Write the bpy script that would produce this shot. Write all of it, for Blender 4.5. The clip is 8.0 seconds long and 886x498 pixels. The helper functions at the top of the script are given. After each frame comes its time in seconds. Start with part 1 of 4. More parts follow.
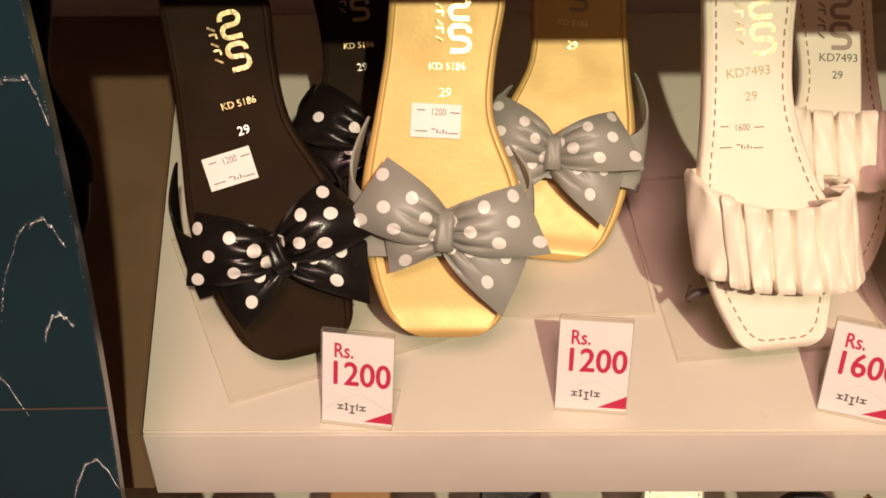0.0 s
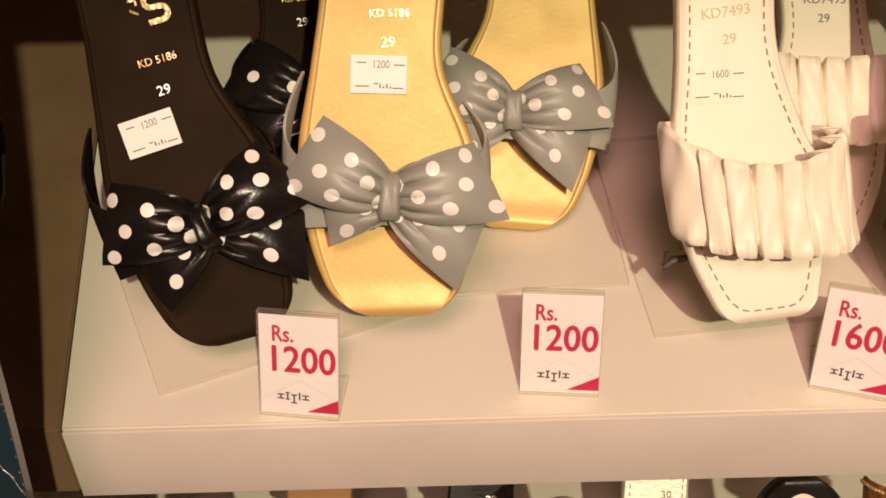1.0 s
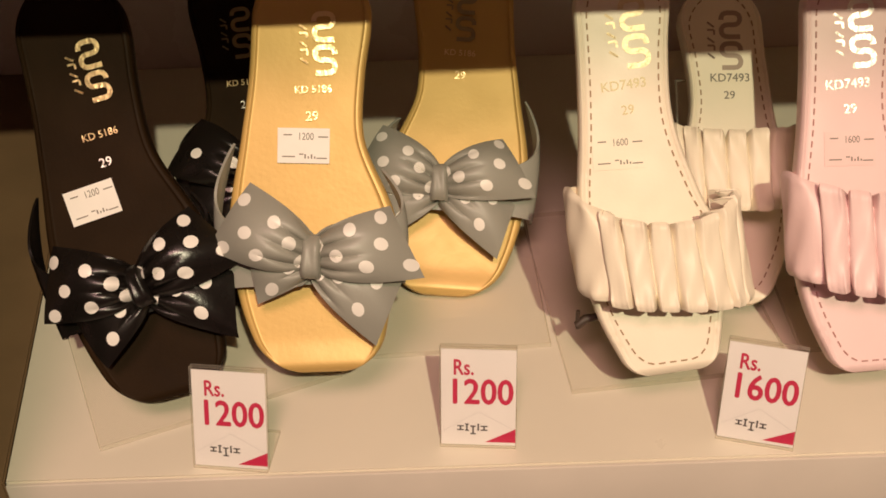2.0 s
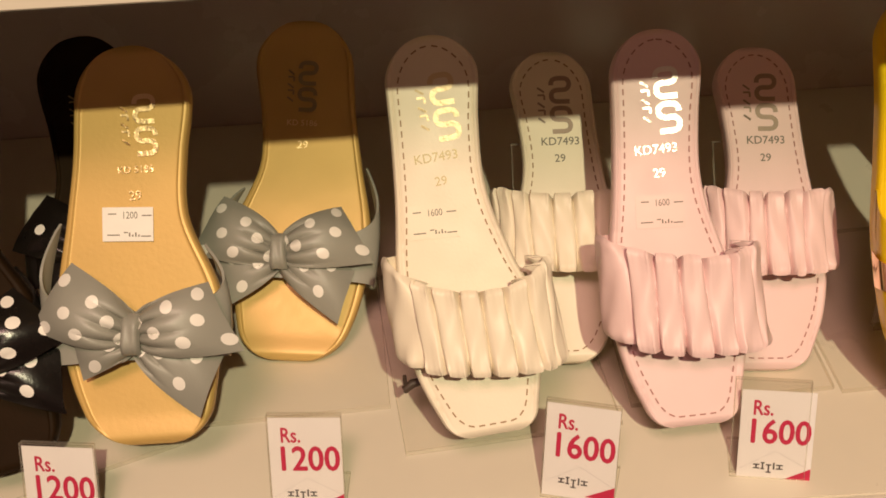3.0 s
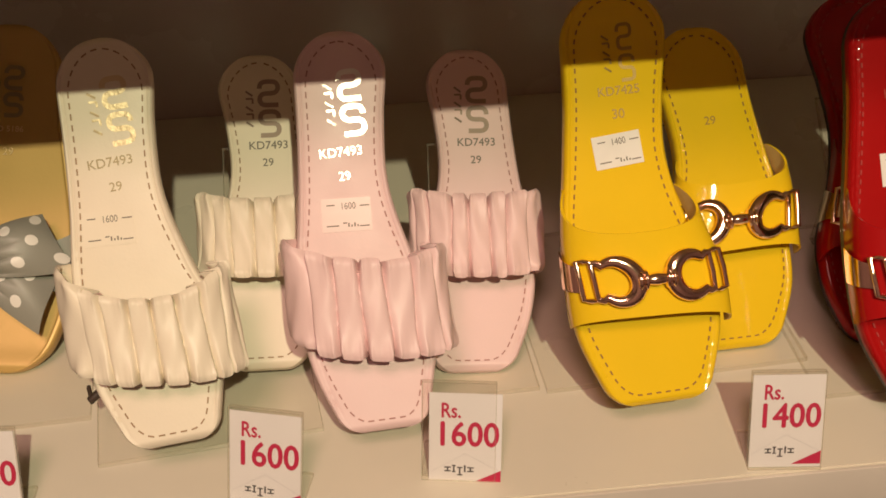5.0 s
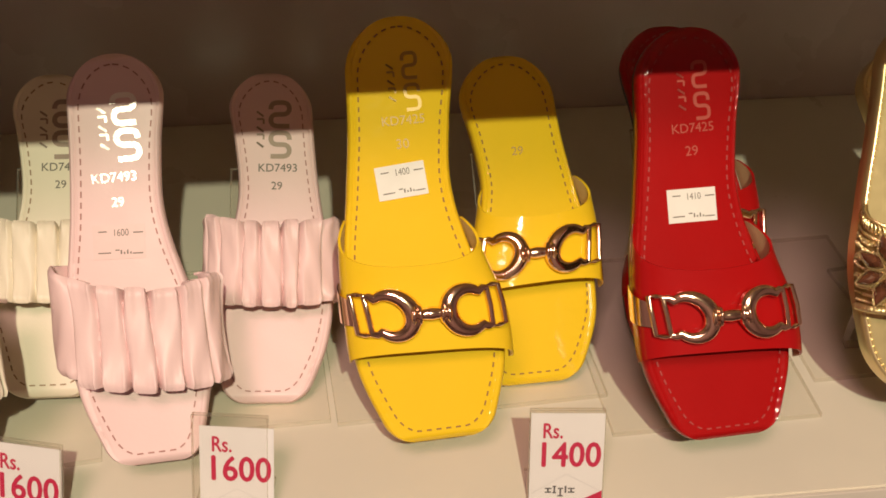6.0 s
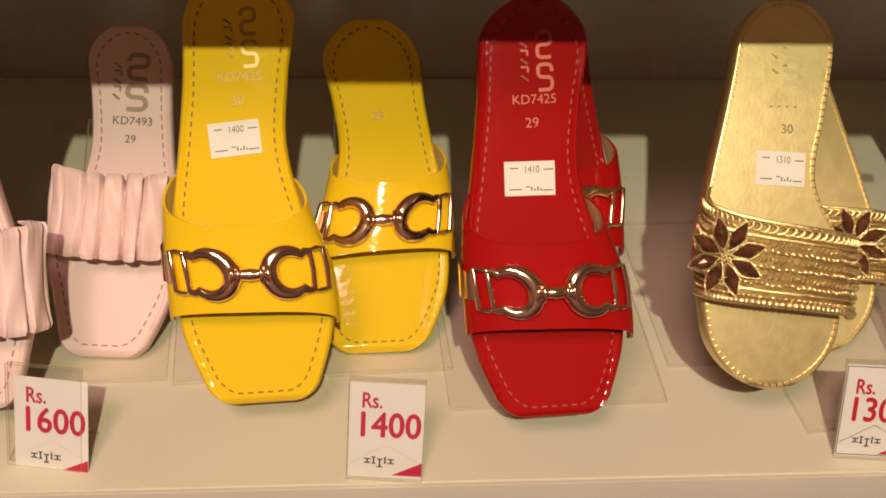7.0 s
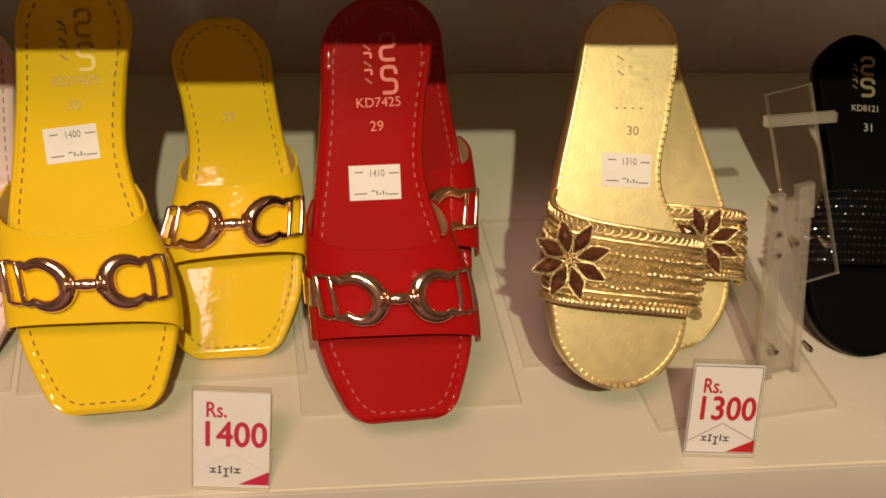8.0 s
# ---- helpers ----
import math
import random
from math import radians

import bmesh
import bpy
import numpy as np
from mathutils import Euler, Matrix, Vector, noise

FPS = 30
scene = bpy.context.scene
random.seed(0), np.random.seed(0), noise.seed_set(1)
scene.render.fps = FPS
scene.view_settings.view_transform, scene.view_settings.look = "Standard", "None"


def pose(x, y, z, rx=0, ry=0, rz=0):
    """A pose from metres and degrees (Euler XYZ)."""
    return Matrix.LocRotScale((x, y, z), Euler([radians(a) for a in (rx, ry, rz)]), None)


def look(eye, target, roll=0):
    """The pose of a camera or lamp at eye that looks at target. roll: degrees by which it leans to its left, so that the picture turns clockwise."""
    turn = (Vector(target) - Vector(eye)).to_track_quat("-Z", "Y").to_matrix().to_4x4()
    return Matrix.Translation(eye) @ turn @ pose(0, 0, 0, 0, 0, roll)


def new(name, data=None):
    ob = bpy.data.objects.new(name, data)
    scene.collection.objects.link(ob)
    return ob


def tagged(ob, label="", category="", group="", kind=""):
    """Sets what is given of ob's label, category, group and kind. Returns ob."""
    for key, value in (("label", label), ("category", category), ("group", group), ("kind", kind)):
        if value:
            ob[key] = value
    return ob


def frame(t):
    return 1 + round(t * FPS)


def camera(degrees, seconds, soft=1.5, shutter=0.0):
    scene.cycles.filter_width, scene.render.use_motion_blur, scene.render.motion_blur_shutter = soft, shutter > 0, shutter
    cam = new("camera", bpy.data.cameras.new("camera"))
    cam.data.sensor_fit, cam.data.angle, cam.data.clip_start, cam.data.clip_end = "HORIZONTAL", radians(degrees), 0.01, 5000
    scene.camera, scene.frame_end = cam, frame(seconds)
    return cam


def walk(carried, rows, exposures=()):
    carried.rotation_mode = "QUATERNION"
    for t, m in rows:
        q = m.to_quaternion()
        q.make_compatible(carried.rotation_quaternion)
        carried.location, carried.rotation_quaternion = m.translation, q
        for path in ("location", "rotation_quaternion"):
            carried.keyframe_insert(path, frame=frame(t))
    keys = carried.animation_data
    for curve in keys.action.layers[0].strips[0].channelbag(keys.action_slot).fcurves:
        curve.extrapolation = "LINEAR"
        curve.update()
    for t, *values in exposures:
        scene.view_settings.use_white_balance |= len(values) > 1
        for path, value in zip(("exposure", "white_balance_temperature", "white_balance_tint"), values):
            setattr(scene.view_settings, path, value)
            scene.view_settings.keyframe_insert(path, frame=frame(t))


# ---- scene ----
cam = camera(38.7, 8.0, soft=1.7)
PATH = [
    (0, (0.1565, -0.4061, 0.4931), (0.1536, -0.1473, 0.2575), -0.64),
    (0.5, (0.1586, -0.4152, 0.4961), (0.1635, -0.1613, 0.2553), 0.38),
    (0.6, (0.1606, -0.4156, 0.4953), (0.1651, -0.1629, 0.2532), 0.18),
    (1, (0.1725, -0.3636, 0.4448), (0.1736, -0.1079, 0.2058), -1.38),
    (1.2, (0.1799, -0.3731, 0.4464), (0.1784, -0.1136, 0.2116), -1.91),
    (2.4, (0.2517, -0.4124, 0.4584), (0.2527, -0.1337, 0.2468), -2.62),
    (2.5, (0.2646, -0.4090, 0.4683), (0.2645, -0.1339, 0.2520), -3.20),
    (3, (0.2913, -0.4133, 0.4744), (0.2960, -0.1328, 0.2651), -3.08),
    (3.2, (0.2980, -0.4195, 0.4670), (0.3058, -0.1391, 0.2577), -2.85),
    (3.5, (0.3049, -0.4140, 0.4705), (0.3195, -0.1374, 0.2565), -2.02),
    (3.8, (0.3199, -0.4181, 0.4677), (0.3400, -0.1383, 0.2584), -1.26),
    (4, (0.3269, -0.4184, 0.4713), (0.3534, -0.1392, 0.2618), -0.73),
    (4.2, (0.3375, -0.4220, 0.4695), (0.3627, -0.1419, 0.2612), -1.31),
    (5.4, (0.4231, -0.4057, 0.4630), (0.4636, -0.1280, 0.2538), 0.31),
    (5.5, (0.4274, -0.4000, 0.4577), (0.4775, -0.1240, 0.2484), 1.01),
    (5.7, (0.4546, -0.4044, 0.4660), (0.4977, -0.1268, 0.2572), 0.31),
    (6, (0.4962, -0.4118, 0.4676), (0.5344, -0.1317, 0.2612), 1.24),
    (6.4, (0.5525, -0.4128, 0.4716), (0.5798, -0.1332, 0.2629), 1.67),
    (6.5, (0.5571, -0.4160, 0.4669), (0.5850, -0.1351, 0.2600), 1.95),
    (7, (0.5943, -0.4150, 0.4600), (0.6234, -0.1381, 0.2479), 3.17),
    (7.3, (0.6063, -0.4074, 0.4663), (0.6381, -0.1388, 0.2442), 4.00),
    (7.5, (0.6134, -0.4107, 0.4605), (0.6520, -0.1388, 0.2435), 4.64),
    (8, (0.6313, -0.4057, 0.4685), (0.6818, -0.1347, 0.2528), 5.35),
]
EXPOSE = [(0.0, 0.14, 6050, 9), (1.2, 0.03, 6250, 9), (2.4, -0.22, 6400, 4), (3.0, -0.20, 6500, 3), (3.5, -0.49, 6700, 2), (5.5, -0.30, 6050, 1), (6.5, -0.06, 5750, -2), (7.0, -0.24, 6200, 1), (8.0, -0.37, 6300, 1)]
walk(cam, [(t, look(eye, target, roll)) for t, eye, target, roll in PATH], EXPOSE)

# ---- world and light ----
world = bpy.data.worlds.new("world")
scene.world = world
world.use_nodes = True
world.node_tree.nodes["Background"].inputs[0].default_value = (0.9, 0.8, 0.85, 1)
world.node_tree.nodes["Background"].inputs[1].default_value = 0.05


def lamp(name, kind, m, power, colour, **props):
    data = bpy.data.lights.new(name, kind)
    data.energy, data.color = power, colour
    for key, value in props.items():
        if key == "radius":
            data.shadow_soft_size = value
        if key == "spot":
            data.spot_size, data.spot_blend = value, 0.6
        if key == "size":
            data.shape, data.size, data.size_y = "RECTANGLE", value[0], value[1]
    ob = new(name, data)
    ob.matrix_world = m
    return ob


# shop spotlight, in front of and above the rack
lamp("spot_lamp", "SPOT", look((0.58, -1.889, 2.0), (0.48, 0.1, 0.0)), 240, (1.0, 0.865, 0.575), radius=0.022, spot=radians(50))
# added fill lamp, out of view: lifts the shaded parts with pinkish light
lamp("fill_lamp", "AREA", look((0.10, -1.45, 2.12), (0.3, -1.2, 0.0)), 42, (1.0, 0.52, 0.48), size=(0.56, 0.6))


# ---- materials ----
def material(name, colour, rough=0.5, metal=0.0, coat=0.0, grain=0.0, grain_scale=600, vary=0.0, vary_scale=18, spec=0.5, sheen=0.0,
             relief="noise", rough_vary=0.0, coat_rough=0.06):
    mat = bpy.data.materials.new(name)
    mat.use_nodes = True
    nt = mat.node_tree
    b = nt.nodes["Principled BSDF"]
    b.inputs["Roughness"].default_value = rough
    b.inputs["Metallic"].default_value = metal
    b.inputs["Coat Weight"].default_value = coat
    b.inputs["Coat Roughness"].default_value = coat_rough
    b.inputs["Specular IOR Level"].default_value = spec
    b.inputs["Sheen Weight"].default_value = sheen
    b.inputs["Base Color"].default_value = (*colour, 1)
    tc = nt.nodes.new("ShaderNodeTexCoord")
    if vary:
        n = nt.nodes.new("ShaderNodeTexNoise")
        n.inputs["Scale"].default_value, n.inputs["Detail"].default_value = vary_scale, 6
        r = nt.nodes.new("ShaderNodeMapRange")
        r.inputs[1].default_value, r.inputs[2].default_value = 0.3, 0.7
        r.inputs[3].default_value, r.inputs[4].default_value = 1 - vary, 1 + vary * 0.6
        h = nt.nodes.new("ShaderNodeHueSaturation")
        h.inputs["Color"].default_value = (*colour, 1)
        nt.links.new(tc.outputs["Object"], n.inputs["Vector"])
        nt.links.new(n.outputs[0], r.inputs[0])
        nt.links.new(r.outputs[0], h.inputs["Value"])
        nt.links.new(h.outputs[0], b.inputs["Base Color"])
    if rough_vary:
        n = nt.nodes.new("ShaderNodeTexNoise")
        n.inputs["Scale"].default_value, n.inputs["Detail"].default_value = vary_scale * 2.3, 5
        r = nt.nodes.new("ShaderNodeMapRange")
        r.inputs[1].default_value, r.inputs[2].default_value = 0.3, 0.7
        r.inputs[3].default_value, r.inputs[4].default_value = max(0.02, rough - rough_vary), rough + rough_vary
        nt.links.new(tc.outputs["Object"], n.inputs["Vector"])
        nt.links.new(n.outputs[0], r.inputs[0])
        nt.links.new(r.outputs[0], b.inputs["Roughness"])
    if grain:
        bump = nt.nodes.new("ShaderNodeBump")
        bump.inputs["Strength"].default_value, bump.inputs["Distance"].default_value = grain, 0.0006
        if relief == "cells":
            g = nt.nodes.new("ShaderNodeTexVoronoi")
            g.inputs["Scale"].default_value = grain_scale
            nt.links.new(g.outputs["Distance"], bump.inputs["Height"])
        else:
            g = nt.nodes.new("ShaderNodeTexNoise")
            g.inputs["Scale"].default_value, g.inputs["Detail"].default_value = grain_scale, 4
            nt.links.new(g.outputs[0], bump.inputs["Height"])
        nt.links.new(tc.outputs["Object"], g.inputs["Vector"])
        nt.links.new(bump.outputs[0], b.inputs["Normal"])
        if coat:
            nt.links.new(bump.outputs[0], b.inputs["Coat Normal"])
    return mat


def clear_material(name, tint, gloss, milk=0.0):
    """Clear acrylic sheet: light passes straight, the surface shines."""
    mat = bpy.data.materials.new(name)
    mat.use_nodes = True
    nt = mat.node_tree
    out = nt.nodes["Material Output"]
    nt.nodes.remove(nt.nodes["Principled BSDF"])
    tr, gl, mix, lw, power, mul = (nt.nodes.new("ShaderNode" + k) for k in ("BsdfTransparent", "BsdfGlossy", "MixShader", "LayerWeight", "Math", "Math"))
    tr.inputs[0].default_value = (*tint, 1)
    gl.inputs["Roughness"].default_value = 0.05
    power.operation, power.inputs[1].default_value = "POWER", 4.0
    mul.operation, mul.inputs[1].default_value, mul.inputs[2].default_value = "MULTIPLY_ADD", 0.8, gloss
    nt.links.new(lw.outputs["Facing"], power.inputs[0])
    nt.links.new(power.outputs[0], mul.inputs[0])
    nt.links.new(mul.outputs[0], mix.inputs[0])
    nt.links.new(tr.outputs[0], mix.inputs[1])
    nt.links.new(gl.outputs[0], mix.inputs[2])
    last = mix
    if milk:
        df, more = nt.nodes.new("ShaderNodeBsdfDiffuse"), nt.nodes.new("ShaderNodeMixShader")
        df.inputs[0].default_value = (0.8, 0.76, 0.66, 1)
        more.inputs[0].default_value = milk
        nt.links.new(mix.outputs[0], more.inputs[1])
        nt.links.new(df.outputs[0], more.inputs[2])
        last = more
    nt.links.new(last.outputs[0], out.inputs["Surface"])
    return mat


LAMINATE = material("cream_laminate", (0.73, 0.68, 0.56), 0.34, vary=0.05, vary_scale=9, grain=0.05, grain_scale=900, rough_vary=0.08)
LIP = material("edge_band", (0.66, 0.60, 0.52), 0.42, vary=0.06, vary_scale=14, grain=0.05, grain_scale=700)
# brown raised to a paler base that stands in for hazy glass reflections
BACKWALL = material("brown_back_panel", (0.56, 0.485, 0.45), 0.28, vary=0.12, vary_scale=6, rough_vary=0.1)
# tan taken darker to stand in for shadow over the neighbouring shelf
SIDEWALL = material("tan_laminate", (0.20, 0.125, 0.065), 0.45, vary=0.2, vary_scale=12, grain=0.06)
TEAL = material("dark_teal_gloss", (0.009, 0.030, 0.040), 0.28, vary=0.25, vary_scale=7, coat=0.3)
GLITTER = material("silver_glitter", (0.75, 0.80, 0.82), 0.25, metal=0.9, grain=1.0, grain_scale=1800)
ROOM = material("shop_wall", (0.68, 0.62, 0.58), 0.7, vary=0.1, vary_scale=2)
DARKROOM = material("shop_floor", (0.14, 0.11, 0.10), 0.5, vary=0.15, vary_scale=3)
ACRYLIC = clear_material("clear_acrylic", (0.985, 0.98, 0.965), 0.03)
ACRYLIC_EDGE = clear_material("acrylic_edge", (0.85, 0.82, 0.74), 0.12, 0.14)
ACRYLIC_POST = clear_material("thick_acrylic", (0.90, 0.88, 0.82), 0.08, 0.20)
SCREW = material("steel_screw", (0.62, 0.58, 0.50), 0.25, metal=1.0)
PAPER = material("white_card", (0.80, 0.775, 0.76), 0.6, vary=0.03, vary_scale=40)
STICKER = material("sticker_paper", (0.82, 0.80, 0.74), 0.55, vary=0.04, vary_scale=60)
FAINT = material("clear_sticker", (0.82, 0.62, 0.60), 0.22, vary=0.04, vary_scale=60)
MAGENTA = material("magenta_ink", (0.52, 0.02, 0.075), 0.5)
RED_INK = material("red_ink", (0.50, 0.008, 0.02), 0.5)
GREY_INK = material("grey_ink", (0.10, 0.09, 0.09), 0.5)
PALE_INK = material("pale_grey_ink", (0.62, 0.60, 0.60), 0.5)
INK = material("printed_ink", (0.17, 0.15, 0.12), 0.6)
FOIL = material("gold_foil", (0.86, 0.66, 0.36), 0.30, metal=1.0, grain=0.4, grain_scale=500)
FOIL_WHITE = material("silver_foil", (0.90, 0.86, 0.80), 0.34, metal=1.0, grain=0.5, grain_scale=350)
FOIL_DARK = material("dull_foil", (0.30, 0.24, 0.12), 0.4, metal=0.25)
FOIL_RED = material("red_foil", (0.46, 0.060, 0.040), 0.35, metal=0.15)
FOIL_YELLOW = material("yellow_foil", (0.44, 0.27, 0.03), 0.35, metal=0.15)
FOIL_OCHRE = material("ochre_foil", (0.40, 0.23, 0.02), 0.4, metal=0.1)
FOIL_GOLD = material("pale_gold_foil", (0.88, 0.72, 0.38), 0.34, metal=0.75)
PEARL_FOIL = material("pearl_foil", (0.70, 0.58, 0.36), 0.45, metal=0.45, grain=0.8, grain_scale=300)
PRESSED = material("pressed_leather", (0.36, 0.27, 0.21), 0.5, vary=0.1)
BLACK = material("black_soft_leather", (0.008, 0.0065, 0.0055), 0.30, grain=0.2, vary=0.2, rough_vary=0.08, spec=0.45)
BLACK_BED = material("black_footbed", (0.021, 0.0115, 0.0050), 0.55, grain=0.12, vary=0.25, vary_scale=25, rough_vary=0.06, spec=0.05)
BLACK_MATT = material("black_matt_leather", (0.0024, 0.0022, 0.0024), 0.6, grain=0.15, vary=0.2, spec=0.03)
SOLE_DARK = material("dark_outsole", (0.05, 0.032, 0.022), 0.55, vary=0.2)
GREY = material("grey_satin_leather", (0.29, 0.29, 0.25), 0.46, grain=0.12, grain_scale=900, vary=0.05, rough_vary=0.06)
DOT = material("white_dot", (0.80, 0.78, 0.72), 0.45, vary=0.03)
TAN_GOLD = material("honey_gold_leather", (0.60, 0.400, 0.130), 0.42, metal=0.17, grain=0.10, grain_scale=420, vary=0.05, vary_scale=22, rough_vary=0.05, spec=0.35)
WHITE = material("ivory_leather", (0.80, 0.73, 0.58), 0.42, grain=0.10, grain_scale=700, vary=0.03, vary_scale=25, rough_vary=0.06, spec=0.35)
PINK = material("pale_pink_leather", (0.80, 0.595, 0.585), 0.42, grain=0.08, grain_scale=700, vary=0.03, vary_scale=25, rough_vary=0.06, spec=0.35)
YELLOW = material("yellow_patent", (0.85, 0.575, 0.012), 0.5, coat=0.65, vary=0.03, spec=0.05, grain=0.22, grain_scale=130, coat_rough=0.05)
RED = material("red_patent", (0.37, 0.004, 0.005), 0.5, coat=0.65, vary=0.05, spec=0.04, grain=0.22, grain_scale=130, coat_rough=0.05)
LINING = material("beige_lining", (0.55, 0.42, 0.22), 0.6, vary=0.08, vary_scale=60)
GOLD = material("gold_foil_leather", (0.86, 0.69, 0.35), 0.36, metal=0.85, grain=0.06, grain_scale=600, vary=0.02, vary_scale=60, rough_vary=0.02)
ANTIQUE = material("antique_gold_cloth", (0.36, 0.25, 0.085), 0.45, metal=0.55, grain=0.6, grain_scale=900, vary=0.3, vary_scale=120)
BRAID = material("gold_thread", (0.95, 0.76, 0.38), 0.26, metal=0.85, grain=0.5, grain_scale=1500, vary=0.25, vary_scale=300)
CHROME = material("rose_gold_metal", (0.96, 0.68, 0.47), 0.13, metal=1.0, vary=0.06, rough_vary=0.04)
GEM = material("amber_stone", (0.15, 0.055, 0.025), 0.08, metal=0.3, coat=1.0, vary=0.5, vary_scale=160)
THREAD_TAN = material("tan_thread", (0.34, 0.22, 0.12), 0.7)
THREAD_PINK = material("rose_thread", (0.42, 0.21, 0.19), 0.7)
THREAD_DARK = material("brown_thread", (0.30, 0.14, 0.012), 0.6)
THREAD_RED = material("light_red_thread", (0.38, 0.024, 0.020), 0.5)
THREAD_GOLD = material("gold_cord", (0.86, 0.66, 0.30), 0.35, metal=0.8)
SEQUIN = material("black_sequin", (0.03, 0.03, 0.035), 0.12, metal=0.8, coat=1.0)
BROWN = material("brown_leather", (0.36, 0.16, 0.04), 0.4, grain=0.2, vary=0.12)
BROWN_DARK = material("chestnut_leather", (0.13, 0.05, 0.018), 0.4, grain=0.2, vary=0.12)
SILVER = material("silver_leather", (0.86, 0.80, 0.62), 0.35, metal=0.55, grain=0.3, grain_scale=350)
PEARL = material("pearl_bead", (0.76, 0.68, 0.52), 0.22, coat=0.6, vary=0.1)
RED_BAND = material("red_gold_brocade", (0.42, 0.19, 0.045), 0.3, metal=0.7, grain=1.0, grain_scale=900, vary=0.6, vary_scale=240)


# ---- mesh helpers ----
def part(name, bm, mat, parent=None, label="", smooth=True, extra=()):
    me = bpy.data.meshes.new(name)
    bm.normal_update()
    bm.to_mesh(me)
    bm.free()
    for m in (mat, *extra):
        me.materials.append(m)
    if smooth:
        me.polygons.foreach_set("use_smooth", [True] * len(me.polygons))
        me.set_sharp_from_angle(angle=radians(50))
    ob = new(name, me)
    if parent is not None:
        ob.parent = parent
    if label:
        tagged(ob, label)
    return ob


def thing(name, m, label, category, group="", kind=""):
    ob = new(name)
    ob.empty_display_size = 0.02
    ob.matrix_world = m
    return tagged(ob, label, category, group, kind)


def box(bm, lo, hi, bevel=0.0, m=None, seg=2):
    r = bmesh.ops.create_cube(bm, size=1.0)
    vs = r["verts"]
    for v in vs:
        v.co = Vector([lo[k] + (v.co[k] + 0.5) * (hi[k] - lo[k]) for k in range(3)])
        if m is not None:
            v.co = m @ v.co
    if bevel:
        es = list({e for v in vs for e in v.link_edges})
        bmesh.ops.bevel(bm, geom=es, offset=bevel, segments=seg, affect="EDGES", profile=0.6)
    return bm


def boxed(lo, hi, bevel=0.0, m=None):
    return box(bmesh.new(), lo, hi, bevel, m)


def sheet(fn, nu, nv, thick, bm=None):
    """A curved sheet with thickness: fn(a, b) for a and b from 0 to 1 gives its upper side."""
    bm = bm or bmesh.new()
    P = [[Vector(fn(i / nu, j / nv)) for j in range(nv + 1)] for i in range(nu + 1)]
    top, low = [], []
    for i in range(nu + 1):
        top.append([])
        low.append([])
        for j in range(nv + 1):
            du = P[min(i + 1, nu)][j] - P[max(i - 1, 0)][j]
            dv = P[i][min(j + 1, nv)] - P[i][max(j - 1, 0)]
            n = du.cross(dv)
            n = n.normalized() if n.length > 1e-12 else Vector((0, 0, 1))
            top[-1].append(bm.verts.new(P[i][j]))
            low[-1].append(bm.verts.new(P[i][j] - n * thick))
    for i in range(nu):
        for j in range(nv):
            bm.faces.new((top[i][j], top[i + 1][j], top[i + 1][j + 1], top[i][j + 1]))
            f = bm.faces.new((low[i][j], low[i][j + 1], low[i + 1][j + 1], low[i + 1][j]))
            f.material_index = 1
    ring = [(i, 0) for i in range(nu)] + [(nu, j) for j in range(nv)] + [(i, nv) for i in range(nu, 0, -1)] + [(0, j) for j in range(nv, 0, -1)]
    for k, (i, j) in enumerate(ring):
        i2, j2 = ring[(k + 1) % len(ring)]
        bm.faces.new((top[i][j], low[i][j], low[i2][j2], top[i2][j2]))
    return bm


def tube(bm, pts, r, sides=8, closed=False, flat=1.0, up=None):
    """A rod along pts, of radius r (a number or one for each point)."""
    n = len(pts)
    pts = [Vector(p) for p in pts]
    rings = []
    for k, p in enumerate(pts):
        a = pts[(k - 1) % n] if closed or k else p
        b = pts[(k + 1) % n] if closed or k < n - 1 else p
        d = (b - a).normalized()
        ref = Vector(up) if up else (Vector((0, 0, 1)) if abs(d.z) < 0.9 else Vector((1, 0, 0)))
        s = d.cross(ref).normalized()
        t = s.cross(d)
        rad = r[k] if isinstance(r, (list, tuple)) else r
        rings.append([bm.verts.new(p + s * (rad * math.cos(q)) + t * (rad * flat * math.sin(q)))
                      for q in (2 * math.pi * i / sides for i in range(sides))])
    for k in range(n if closed else n - 1):
        A, B = rings[k], rings[(k + 1) % n]
        for i in range(sides):
            bm.faces.new((A[i], A[(i + 1) % sides], B[(i + 1) % sides], B[i]))
    if not closed:
        bm.faces.new(rings[0][::-1])
        bm.faces.new(rings[-1])
    return bm


def ball(bm, centre, r, squash=(1, 1, 1), detail=1, m=None):
    vs = bmesh.ops.create_icosphere(bm, subdivisions=detail, radius=1.0)["verts"]
    for v in vs:
        c = Vector((v.co.x * r * squash[0], v.co.y * r * squash[1], v.co.z * r * squash[2]))
        v.co = (m @ c if m is not None else c) + Vector(centre)


LETTERS = {}


def lettering(text, size):
    """Outline faces of a text in the built-in font, centred: points and faces."""
    if (text, size) not in LETTERS:
        cu = bpy.data.curves.new("text", "FONT")
        cu.body, cu.size, cu.align_x, cu.align_y, cu.resolution_u = text, size, "CENTER", "CENTER", 3
        ob = bpy.data.objects.new("text", cu)
        scene.collection.objects.link(ob)
        bpy.context.view_layer.update()
        me = bpy.data.meshes.new_from_object(ob.evaluated_get(bpy.context.evaluated_depsgraph_get()))
        LETTERS[text, size] = ([tuple(v.co) for v in me.vertices], [tuple(p.vertices) for p in me.polygons])
        bpy.data.objects.remove(ob)
        bpy.data.curves.remove(cu)
        bpy.data.meshes.remove(me)
    return LETTERS[text, size]


